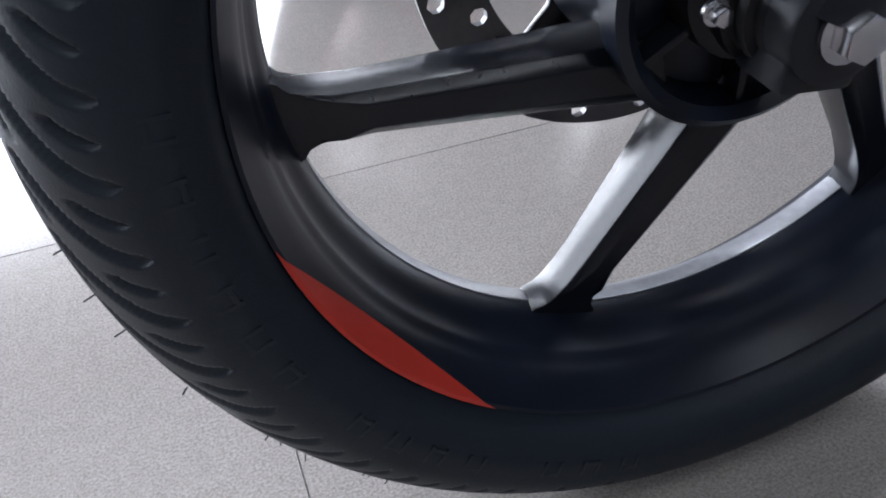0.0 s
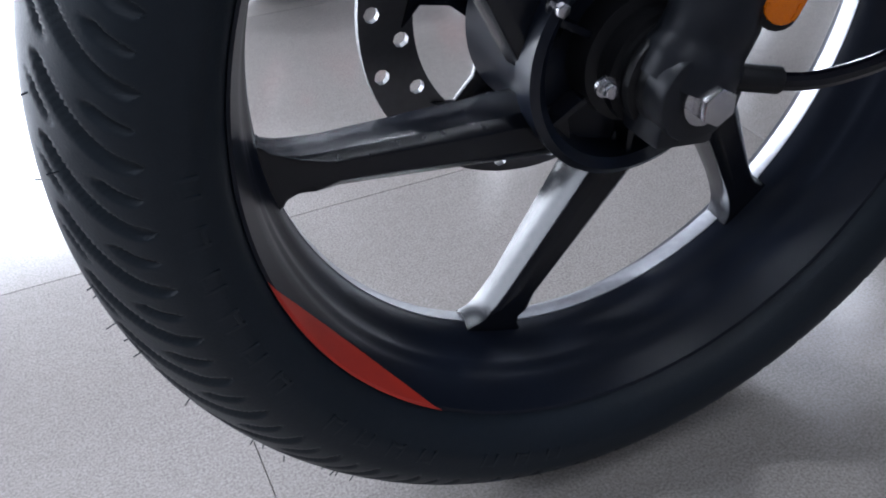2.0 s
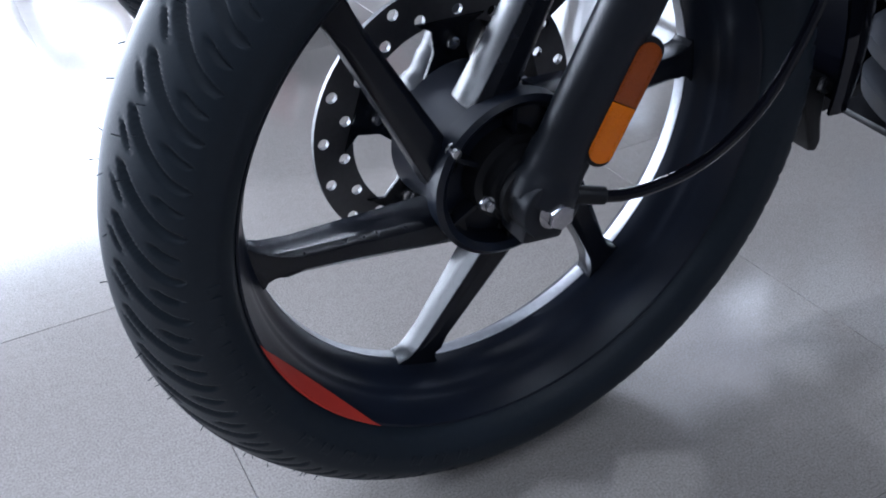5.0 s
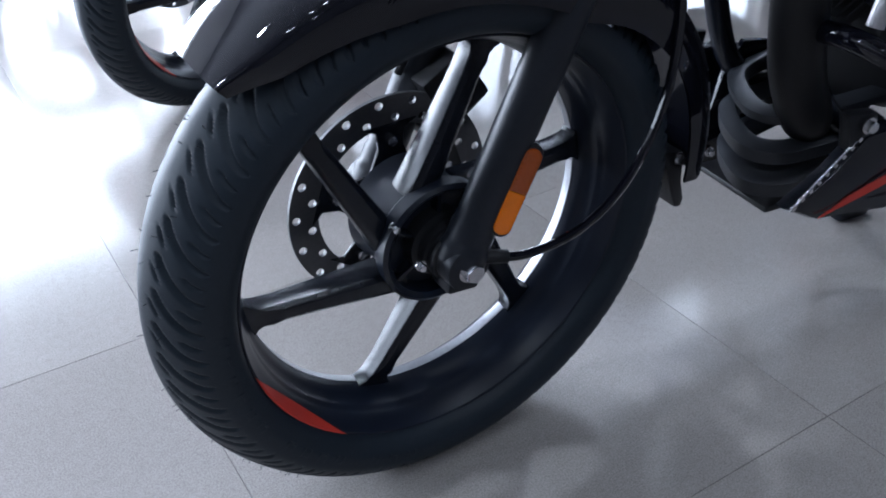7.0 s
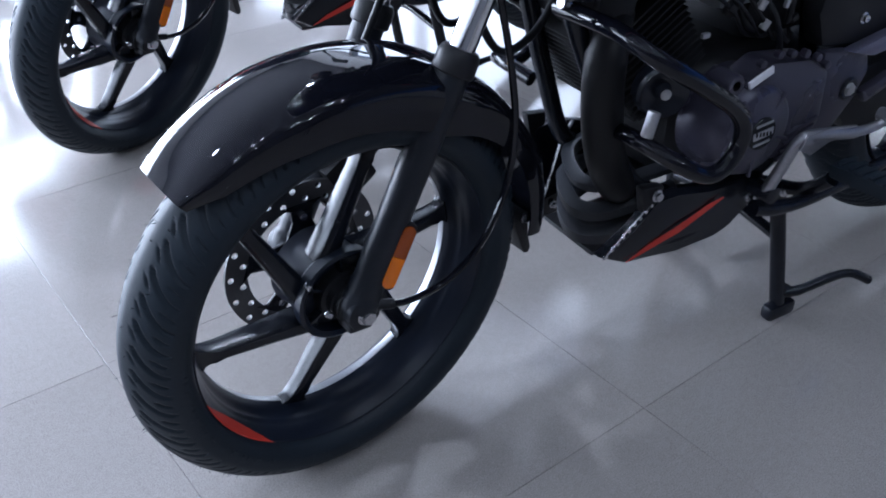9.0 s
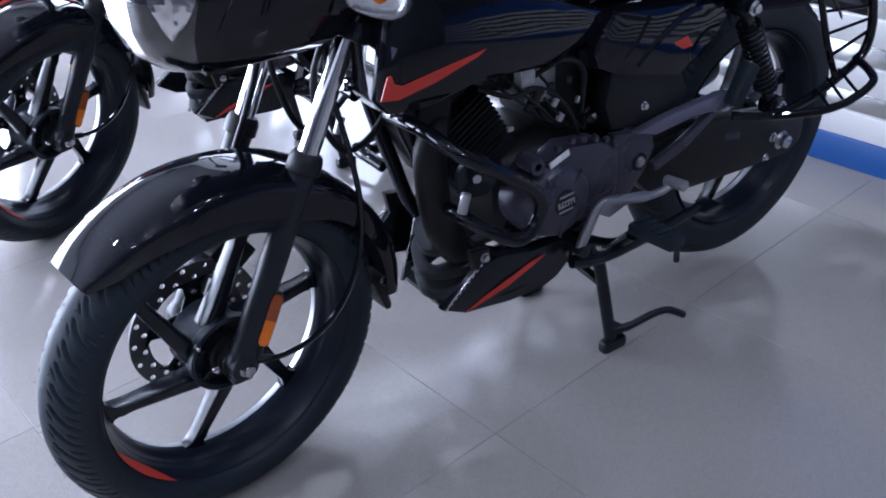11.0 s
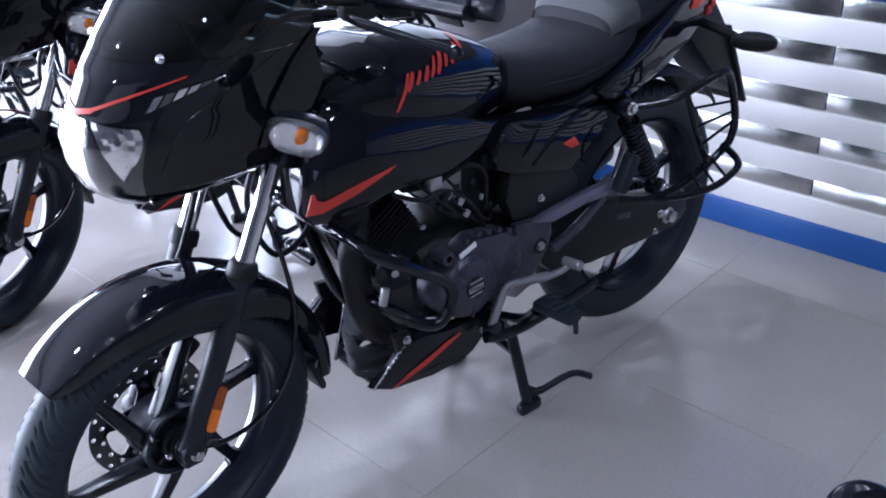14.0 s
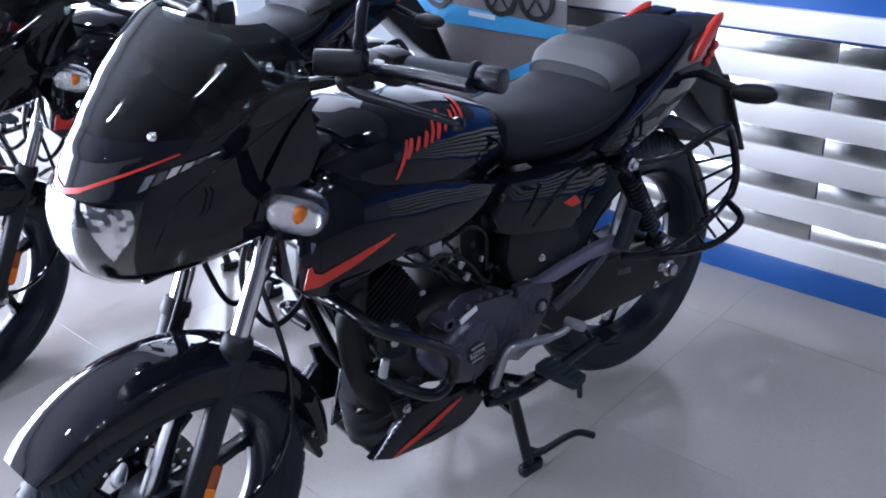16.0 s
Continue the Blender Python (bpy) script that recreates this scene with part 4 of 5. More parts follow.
        add("panel_flash", prism([(0.826, 0.628), (0.860, 0.634), (0.876, 0.614), (0.852, 0.612)], s * 0.1465, s * 0.152, 0.0015), RED, "small red flash", parent=panel)
        low = add("battery_cover", prism([(0.70, 0.60), (0.875, 0.565), (0.90, 0.52), (0.85, 0.475), (0.71, 0.49), (0.69, 0.54)], s * 0.10, s * 0.137, 0.012), PLASTIC, "satin black lower side cover")
        add("cover_bolt", bolt((0.782, 0.137 * s, 0.522), 0.006, (0, s, 0)), ZINC, parent=low)

    # footrest plates
    for s in (-1, 1):
        plate = add("footrest_plate", prism([(0.705, 0.49), (0.76, 0.482), (0.80, 0.472), (0.81, 0.44), (0.79, 0.40), (0.755, 0.36), (0.72, 0.352), (0.705, 0.40)], s * 0.128, s * 0.148, 0.006), GREY_PAINT, "dark grey cast footrest plate")
        add("footrest_arm", prism([(0.745, 0.484), (0.82, 0.497), (0.915, 0.505), (0.985, 0.507), (1.0, 0.49), (0.985, 0.472), (0.90, 0.478), (0.80, 0.468)], s * 0.137, s * 0.158, 0.007), SILVER_PAINT, "silver-grey footrest arm", parent=plate)
        add("footrest_arm", prism([(0.805, 0.41), (0.88, 0.435), (0.955, 0.475), (0.97, 0.465), (0.89, 0.415), (0.815, 0.39)], s * 0.137, s * 0.152, 0.005), GREY_PAINT, parent=plate)
        add("plate_bolt", bolt((0.772, 0.149 * s, 0.422), 0.009, (0, s, 0), 0.004), CAST, parent=plate)
        add("plate_ring", move(lathe([(0.010, -0.003), (0.0145, -0.004), (0.017, -0.002), (0.018, 0.003)], 24), Matrix.Translation((0.772, 0.148 * s, 0.422)) @ (Matrix.Rotation(math.pi, 4, "Z") if s > 0 else Matrix())), SATIN, parent=plate)
        add("pillion_peg", box((1.0, 0.17 * s, 0.52), (0.03, 0.028, 0.085), 0.007, Matrix.Rotation(radians(28), 4, "Y")), RUBBER, "folded pillion footrest", parent=plate)
        add("peg_bolt", bolt((0.998, 0.16 * s, 0.482), 0.008, (0, s, 0)), ZINC, parent=plate)
        # rider's footrest
        add("rider_footrest", tube([(0.70, 0.09 * s, 0.262), (0.72, 0.15 * s, 0.272), (0.715, 0.2 * s, 0.315)], 0.011, 12), SATIN, "black footrest hanger")
        peg = add("footrest_rubber", box((0.725, 0.245 * s, 0.333), (0.04, 0.095, 0.022), 0.006, Matrix.Rotation(radians(-6 * s), 4, "Z")), RUBBER, "ribbed rubber footrest")
        for k in range(5):
            add("rubber_rib", box((0.725, (0.21 + 0.017 * k) * s, 0.346), (0.036, 0.008, 0.005), 0.0015), RUBBER, parent=peg)
        add("peg_tip", rod((0.732, 0.288 * s, 0.326), (0.732, 0.29 * s, 0.298), 0.0055, 10), SATIN, parent=peg)
        # rear spring
        top, low2 = Vector((1.018, 0.135 * s, 0.655)), Vector((1.15, 0.135 * s, 0.435))
        shock = add("rear_shock", rod(top, low2, 0.012, 16), SATIN, "twin rear shock with a black coil spring")
        d = low2 - top
        u, w = d.orthogonal().normalized(), d.normalized().cross(d.orthogonal().normalized())
        add("shock_spring", tube([top + d * (0.16 + 0.66 * k / 168) + 0.0205 * (u * math.cos(k * 2 * math.pi / 12) + w * math.sin(k * 2 * math.pi / 12)) for k in range(169)], 0.0036, 7, False), SATIN, parent=shock)
        for p, mat in ((top, ZINC), (low2, ZINC)):
            add("shock_bolt", bolt(p + Vector((0, 0.024 * s, 0)), 0.010, (0, s, 0), 0.009), mat, parent=shock)
            add("shock_eye", rod(p - Vector((0, 0.016, 0)), p + Vector((0, 0.016, 0)), 0.021, 20, 0.003), SATIN, parent=shock)

    # swing arm, chain case
    for s in (-1, 1):
        add("swing_arm", tube([(0.80, 0.085 * s, 0.36), (1.0, 0.092 * s, 0.345), (1.255, 0.098 * s, 0.333)], 0.018, 14), SATIN, "black swing arm")
    case = add("chain_case", prism([(0.80, 0.43), (0.92, 0.445), (1.10, 0.425), (1.24, 0.402), (1.288, 0.375), (1.292, 0.322), (1.25, 0.296), (1.10, 0.298), (0.95, 0.305), (0.83, 0.33), (0.79, 0.37)], -0.128, -0.092, 0.011), PLASTIC, "black enclosed chain case")
    add("case_badge", prism([(1.03, 0.40), (1.075, 0.392), (1.077, 0.378), (1.032, 0.386)], -0.1292, -0.127, 0.0004), GREY_PAINT, parent=case)
    add("axle_nut", bolt((1.213, -0.129, 0.339), 0.015, (0, -1, 0), 0.016), ZINC, "rear axle nut")
    add("chain_adjuster", bolt((1.183, -0.129, 0.352), 0.008), ZINC)
    add("chain_adjuster", bolt((1.168, -0.129, 0.312), 0.006), ZINC)

    # leg guard beside the rear wheel
    guard = add("leg_guard", tube([(1.03, -0.155, 0.655), (1.10, -0.20, 0.664), (1.19, -0.238, 0.705), (1.225, -0.243, 0.695), (1.262, -0.243, 0.61), (1.262, -0.243, 0.56), (1.235, -0.24, 0.528), (1.14, -0.225, 0.478), (1.06, -0.2, 0.455), (1.0, -0.16, 0.455)], 0.0088, 12), GLOSS, "black tubular leg guard with wire bars")
    add("guard_bar", tube([(1.13, -0.212, 0.672), (1.165, -0.22, 0.58), (1.195, -0.235, 0.503)], 0.0065, 10), GLOSS, parent=guard)
    for f in (0.2, 0.45, 0.7):
        a = Vector((1.13, -0.212, 0.672)).lerp(Vector((1.195, -0.235, 0.503)), f)
        b = Vector((1.25, -0.243, 0.655)).lerp(Vector((1.262, -0.243, 0.56)), f)
        add("guard_wire", rod(a, b, 0.0032, 8), GLOSS, parent=guard)
    add("guard_step", tube([(1.06, -0.2, 0.452), (1.10, -0.262, 0.470), (1.15, -0.293, 0.487), (1.195, -0.306, 0.515), (1.215, -0.29, 0.528), (1.225, -0.246, 0.545)], 0.0078, 10), GLOSS, parent=guard)
    for f in (0.25, 0.5, 0.75):
        add("guard_wire", rod(Vector((1.10, -0.262, 0.470)).lerp(Vector((1.195, -0.306, 0.515)), f), Vector((1.12, -0.225, 0.485)).lerp(Vector((1.215, -0.243, 0.54)), f), 0.0032, 8), GLOSS, parent=guard)

    # frame
    for s in (-1, 1):
        add("frame_tube", tube([(0.30, 0.03 * s, 0.74), (0.335, 0.045 * s, 0.6), (0.39, 0.065 * s, 0.45), (0.445, 0.075 * s, 0.33), (0.55, 0.085 * s, 0.285), (0.68, 0.09 * s, 0.29), (0.76, 0.1 * s, 0.36)], 0.0135, 12), SATIN, "black tubular frame")
        add("frame_rail", tube([(0.36, 0.03 * s, 0.70), (0.6, 0.05 * s, 0.655), (0.85, 0.085 * s, 0.64), (1.05, 0.1 * s, 0.66), (1.3, 0.07 * s, 0.75)], 0.013, 12), SATIN)
        add("frame_post", tube([(0.72, 0.075 * s, 0.65), (0.735, 0.09 * s, 0.5), (0.76, 0.1 * s, 0.36)], 0.014, 12), SATIN)
    add("steering_head", rod((0.245, 0, 0.66), (0.325, 0, 0.83), 0.026, 24, 0.003), SATIN)

    # engine
    add("airbox", box((0.70, 0, 0.56), (0.16, 0.15, 0.13), 0.02), PLASTIC, "black air box")
    block = add("crankcase", skin([superring((0, 0.40), 0.105 * k, 0.105 * h, 28, 3.2, x) for x, k, h in ((0.50, 0.7, 0.6), (0.515, 0.9, 0.85), (0.56, 1.0, 1.0), (0.66, 1.0, 0.95), (0.75, 0.95, 0.8), (0.775, 0.7, 0.6))]), EXHAUST, "dark engine crankcase with grey covers")
    cover = add("magneto_cover", move(lathe([(0.0005, -0.052), (0.034, -0.052), (0.038, -0.050), (0.055, -0.048), (0.061, -0.044), (0.068, -0.030), (0.074, -0.012), (0.075, 0.012), (0.075, 0.03)], 56), Matrix.Translation((0.577, -0.118, 0.408))), GREY_PAINT, "round dark grey magneto cover", parent=block)
    for k in range(5):
        bm = box((0.05, -0.0475, 0), (0.03, 0.006, 0.004), 0.001)
        add("cover_rib", move(bm, Matrix.Translation((0.577, -0.118, 0.408)) @ Matrix.Rotation(radians(20 + 72 * k), 4, "Y")), GREY_PAINT, parent=block)
    badge = add("cover_badge", move(lathe([(0.0005, -0.0015), (0.0225, -0.0015), (0.0235, 0.0), (0.0235, 0.003)], 36), Matrix.Translation((0.579, -0.1715, 0.41))), SATIN, "round badge with a pale bar", parent=block)
    add("badge_bar", box((0.579, -0.1735, 0.41), (0.036, 0.0014, 0.011), 0.0004, Matrix.Rotation(radians(-6), 4, "Y")), CAST, parent=block)
    for k in range(5):
        add("badge_mark", box((0.566 + 0.0065 * k, -0.1744, 0.4115 - 0.0007 * k), (0.0032, 0.0008, 0.006), 0.0002, Matrix.Rotation(radians(-6), 4, "Y")), SATIN, parent=block)
    for z, w in ((0.4245, 0.03), (0.3965, 0.03)):
        add("badge_arc", box((0.579, -0.1735, z), (w, 0.0012, 0.0035), 0.0004, Matrix.Rotation(radians(-6), 4, "Y")), CAST, parent=block)
    add("sprocket_cover", prism([(0.55, 0.475), (0.60, 0.50), (0.675, 0.49), (0.715, 0.465), (0.72, 0.385), (0.69, 0.352), (0.63, 0.345), (0.6, 0.40)], -0.155, -0.10, 0.012), GREY_PAINT, "dark grey sprocket cover", parent=block)
    for k in range(4):
        add("cover_louvre", prism([(0.648 - 0.004 * k, 0.385 - 0.0115 * k), (0.705 - 0.004 * k, 0.401 - 0.0115 * k), (0.706 - 0.004 * k, 0.395 - 0.0115 * k), (0.65 - 0.004 * k, 0.379 - 0.0115 * k)], -0.159, -0.153, 0.001), GREY_PAINT, parent=block)
    add("maker_label", prism([(0.553, 0.483), (0.593, 0.498), (0.5955, 0.488), (0.5555, 0.473)], -0.1575, -0.154, 0.0004), LABEL_WHITE, "small white label", parent=block)
    for x, z in ((0.60, 0.512), (0.625, 0.508), (0.652, 0.503), (0.678, 0.492), (0.57, 0.505), (0.70, 0.477)):
        add("cover_bolt", rod((x, -0.15, z), (x, -0.16, z), 0.0058, 12, 0.001), GREY_PAINT, parent=block)
    add("filler_plug", move(lathe([(0.007, -0.162), (0.013, -0.162), (0.0145, -0.158), (0.0145, -0.12)], 24), Matrix.Translation((0.524, 0, 0.487))), GREY_PAINT, parent=block)
    tilt = Matrix.Translation((0.50, 0, 0.44)) @ Matrix.Rotation(radians(-32), 4, "Y")
    cyl = add("cylinder", move(box((0, 0, 0.09), (0.1, 0.12, 0.2), 0.01), tilt), EXHAUST, "black finned engine cylinder")
    for k in range(13):
        add("fin", move(box((0, 0, 0.03 + 0.0105 * k), (0.135, 0.17, 0.0032), 0.001), tilt), EXHAUST, parent=cyl)
    head = add("cylinder_head", move(box((0, 0, 0.20), (0.115, 0.15, 0.06), 0.012), tilt), EXHAUST, "matt black cylinder head")
    add("head_cover", move(rod((-0.02, -0.085, 0.195), (-0.02, -0.07, 0.195), 0.03, 24, 0.003), tilt), PLASTIC, parent=head)
    add("spark_plug_cap", rod((0.545, -0.105, 0.56), (0.56, -0.12, 0.6), 0.009, 12, 0.002), PLASTIC)
    add("carburettor", box((0.60, -0.03, 0.585), (0.07, 0.09, 0.07), 0.012), CAST, "grey metal carburettor")
    add("inlet_stub", rod((0.53, -0.02, 0.60), (0.68, -0.02, 0.575), 0.026, 20, 0.003), PLASTIC)
    add("fuel_tap", box((0.535, -0.11, 0.622), (0.03, 0.02, 0.03), 0.006), CAST, "small metal fuel tap")
    for pts in ([(0.54, -0.11, 0.615), (0.60, -0.125, 0.64), (0.65, -0.12, 0.61), (0.66, -0.11, 0.53)], [(0.55, -0.1, 0.6), (0.57, -0.115, 0.55), (0.60, -0.11, 0.53)], [(0.45, -0.1, 0.62), (0.5, -0.12, 0.6), (0.56, -0.12, 0.6), (0.62, -0.12, 0.55), (0.66, -0.11, 0.48)]):
        add("engine_hose", tube(pts, 0.0045, 10), PLASTIC, "thin black hose")
    for c in ((0.585, -0.122, 0.565), (0.6, -0.12, 0.535), (0.56, -0.118, 0.585)):
        add("hose_clip", rod(c, Vector(c) + Vector((0.006, -0.002, 0.012)), 0.006, 12, 0.001), CAST)

    for k, (x, y, z) in enumerate(((0.50, -0.118, 0.545), (0.535, -0.122, 0.575), (0.62, -0.118, 0.60), (0.645, -0.115, 0.56), (0.67, -0.112, 0.535), (0.58, -0.12, 0.60))):
        add("wire_clip", box((x, y, z), (0.012, 0.006, 0.007 + 0.002 * (k % 3)), 0.0015, Matrix.Rotation(radians(35 * k), 4, "Y")), PLASTIC if k % 3 else CAST)
    for k in range(4):
        add("wiring", tube([(0.47 + 0.03 * k, -0.095, 0.63), (0.5 + 0.035 * k, -0.118, 0.60 - 0.01 * k), (0.54 + 0.03 * k, -0.12, 0.57 - 0.012 * k), (0.58 + 0.03 * k, -0.108, 0.53 - 0.01 * k), (0.63 + 0.02 * k, -0.09, 0.51)], 0.0028, 8), PLASTIC)

    # exhaust
    add("exhaust_pipe", tube([(0.46, 0.0, 0.57), (0.41, -0.05, 0.575), (0.37, -0.085, 0.545), (0.365, -0.09, 0.48), (0.388, -0.08, 0.39), (0.435, -0.06, 0.32), (0.51, 0.0, 0.285), (0.62, 0.07, 0.275), (0.8, 0.12, 0.28)], [0.022, 0.024, 0.027, 0.0275, 0.0275, 0.026, 0.024, 0.022], 24), EXHAUST, "matt black exhaust pipe")
    silencer = add("silencer", rod((0.80, 0.14, 0.285), (1.32, 0.175, 0.40), 0.047, 32, 0.012), EXHAUST, "matt black silencer")
    add("heat_shield", tube([(0.85, 0.195, 0.31), (1.25, 0.222, 0.40)], 0.014, 12, False), CHROME, parent=silencer)

    # horn, crash guard
    horn = add("horn", move(lathe([(0.0005, -0.014), (0.008, -0.014), (0.010, -0.010), (0.0115, -0.006), (0.022, -0.009), (0.031, -0.013), (0.035, -0.008), (0.035, 0.01), (0.022, 0.02)], 40), Matrix.Translation((0.405, -0.15, 0.505)) @ Matrix.Rotation(radians(-20), 4, "Z")), SATIN, "round black horn")
    add("horn_stud", move(rod((0, -0.0145, 0), (0, -0.016, 0), 0.007, 14, 0.0006), Matrix.Translation((0.405, -0.15, 0.505)) @ Matrix.Rotation(radians(-20), 4, "Z")), CAST, parent=horn)
    for s in (-1, 1):
        pts = [(0.318, 0.05 * s, 0.595), (0.32, 0.15 * s, 0.598), (0.338, 0.205 * s, 0.578), (0.405, 0.222 * s, 0.534), (0.462, 0.222 * s, 0.492), (0.482, 0.22 * s, 0.455), (0.468, 0.218 * s, 0.418), (0.438, 0.215 * s, 0.408), (0.40, 0.2 * s, 0.428), (0.375, 0.15 * s, 0.445), (0.385, 0.09 * s, 0.435)]
        cg = add("crash_guard", tube(pts, 0.0112, 16), GLOSS, "black tubular crash guard")
        add("guard_clamp", bolt((0.312, 0.07 * s, 0.605), 0.008, (-1, 0, 0.3)), ZINC, parent=cg)
        add("guard_end", rod((0.352, 0.19 * s, 0.472), (0.362, 0.188 * s, 0.502), 0.008, 12, 0.002), CAST, parent=cg)

    # belly pan
    for s in (-1, 1):
        rings = []
        poly = [(0.349, 0.267), (0.395, 0.300), (0.43, 0.333), (0.47, 0.335), (0.54, 0.318), (0.60, 0.312), (0.665, 0.30), (0.655, 0.262), (0.62, 0.222), (0.59, 0.213), (0.50, 0.222), (0.43, 0.235), (0.395, 0.240)]
        for k, y in ((1, 0.125), (1, 0.136), (0.96, 0.143), (0.6, 0.146)):
            rings.append([(0.50 + (x - 0.50) * k, s * (y - 0.25 * max(0, 0.28 - z) - 0.1 * max(0, x - 0.5)), 0.272 + (z - 0.272) * k) for x, z in poly])
        pan = add("belly_pan", skin(rings), SATIN, "black belly fairing with a red stripe", 40)
        bm = bmesh.new()
        line = [(0.395, 0.246, 0.0), (0.43, 0.262, 0.0045), (0.48, 0.279, 0.006), (0.53, 0.294, 0.005), (0.565, 0.3, 0.0005)]
        rows = [[(x, s * (0.1475 - 0.25 * max(0, 0.28 - z) - 0.1 * max(0, x - 0.5)), z + d) for d in (w, -w)] for x, z, w in line]
        bm = skin(rows, False, False)
        bmesh.ops.solidify(bm, geom=bm.faces[:], thickness=0.0016)
        add("pan_lip", rod((0.350, s * 0.1415, 0.268), (0.429, s * 0.1395, 0.334), 0.0016, 8), ZINC, parent=pan)
        for k in range(9):
            f = (k + 0.5) / 9
            add("lip_tooth", box((0.350 + 0.079 * f, s * 0.1425, 0.268 + 0.066 * f), (0.0045, 0.0016, 0.0045), 0.0004, Matrix.Rotation(radians(-40), 4, "Y")), ZINC, parent=pan)
        add("pan_stripe", bm, RED, "thin red stripe", parent=pan)
        add("pan_bolt", bolt((0.632, 0.128 * s, 0.275), 0.006, (0, s, 0)), ZINC, parent=pan)
        add("pan_bolt", bolt((0.43, 0.143 * s, 0.345), 0.0065, (0, s, 0)), ZINC, parent=pan)
        add("pan_bracket", prism([(0.405, 0.36), (0.445, 0.355), (0.44, 0.325), (0.415, 0.315)], s * 0.125, s * 0.141, 0.004), PLASTIC, parent=pan)
    for k, (z, x, w, t) in enumerate(((0.326, 0.388, 0.066, 0.008), (0.285, 0.382, 0.068, 0.0125), (0.243, 0.386, 0.064, 0.0135))):
        pts = [(x + 0.14, -w - 0.012, z + 0.012), (x + 0.07, -w - 0.004, z + 0.005), (x + 0.025, -w * 0.92, z), (x + 0.004, -w * 0.6, z), (x, 0, z), (x + 0.004, w * 0.6, z), (x + 0.025, w * 0.92, z), (x + 0.07, w + 0.004, z + 0.005), (x + 0.14, w + 0.012, z + 0.012)]
        pts = [(px + 0.5 * max(0, py + 0.03), py, pz) for px, py, pz in pts]
        line = curve_points(pts, 5)
        rows = []
        for i, p in enumerate(line):
            d = (line[min(i + 1, len(line) - 1)] - line[max(i - 1, 0)]).normalized()
            n = Vector((-d.y, d.x, 0))
            rows.append([p + n * a + Vector((0, 0, b)) for a, b in ((0.004, t), (-0.004, t + 0.001), (-0.009, t * 0.4), (-0.008, -t * 0.8), (0.0, -t), (0.012, -t * 0.7), (0.014, t * 0.5))])
        add("pan_louvre", skin(rows), LOUVRE, "grey-black plastic louvre", 50)
    fin = add("pan_fin", prism([(0.408, 0.189), (0.470, 0.199), (0.50, 0.25), (0.508, 0.345), (0.468, 0.352), (0.444, 0.318), (0.427, 0.26)], 0.085, 0.094, 0.003), GLOSS, "gloss black pointed side fin")
    add("fin_bolt", bolt((0.435, 0.0845, 0.213), 0.005), ZINC, parent=fin)
    add("pan_floor", box((0.50, 0, 0.212), (0.2, 0.12, 0.008), 0.003), PLASTIC)

    # gear pedal, stands
    add("gear_pedal", tube([(0.628, -0.16, 0.30), (0.635, -0.172, 0.345), (0.65, -0.18, 0.385), (0.69, -0.185, 0.386), (0.75, -0.19, 0.376), (0.79, -0.195, 0.378), (0.808, -0.198, 0.389)], [0.009, 0.0085, 0.0095, 0.009, 0.0075, 0.007], 12), PEDAL_METAL, "bare metal gear pedal")
    add("pedal_plate", prism([(0.640, 0.376), (0.652, 0.395), (0.70, 0.396), (0.755, 0.386), (0.752, 0.372), (0.70, 0.374), (0.665, 0.362)], -0.191, -0.186, 0.0015), PEDAL_METAL, "flat bare metal pedal plate")
    toe = add("pedal_toe", rod((0.805, -0.185, 0.390), (0.809, -0.228, 0.393), 0.0105, 18, 0.003), PEDAL_METAL, "knurled pedal toe")
    add("pedal_pivot", rod((0.632, -0.10, 0.297), (0.632, -0.172, 0.297), 0.014, 18, 0.003), SATIN)
    side = add("side_stand", tube([(0.62, -0.15, 0.27), (0.68, -0.162, 0.262), (0.78, -0.168, 0.27), (0.93, -0.165, 0.285)], [0.013, 0.011, 0.0105, 0.010], 12), SATIN, "folded black side stand")
    add("stand_foot", box((0.95, -0.168, 0.285), (0.05, 0.035, 0.008), 0.003), SATIN, parent=side)
    stand = add("centre_stand", rod((0.700, -0.11, 0.245), (0.700, 0.11, 0.245), 0.013, 18), SATIN, "black tubular centre stand, lowered")
    for s in (-1, 1):
        add("stand_leg", tube([(0.712, 0.115 * s, 0.262), (0.733, 0.122 * s, 0.16), (0.760, 0.128 * s, 0.03)], 0.0125, 14), SATIN, parent=stand)
        add("stand_pad", box((0.766, 0.129 * s, 0.014), (0.06, 0.024, 0.028), 0.008), SATIN, parent=stand)
        add("stand_bolt", bolt((0.712, 0.128 * s, 0.262), 0.0085, (0, s, 0)), ZINC, parent=stand)
    add("stand_brace", tube([(0.733, -0.12, 0.165), (0.72, 0.0, 0.19), (0.733, 0.12, 0.165)], 0.0095, 12), SATIN, parent=stand)
    add("stand_tang", tube([(0.756, -0.128, 0.05), (0.79, -0.143, 0.052), (0.835, -0.167, 0.078), (0.862, -0.182, 0.084), (0.892, -0.196, 0.068)], [0.009, 0.008, 0.0075, 0.008], 12), SATIN, parent=stand)
    add("stand_gusset", prism([(0.752, 0.08), (0.75, 0.045), (0.80, 0.042), (0.785, 0.055)], -0.138, -0.128, 0.002), SATIN, parent=stand)
    return bike

# the room

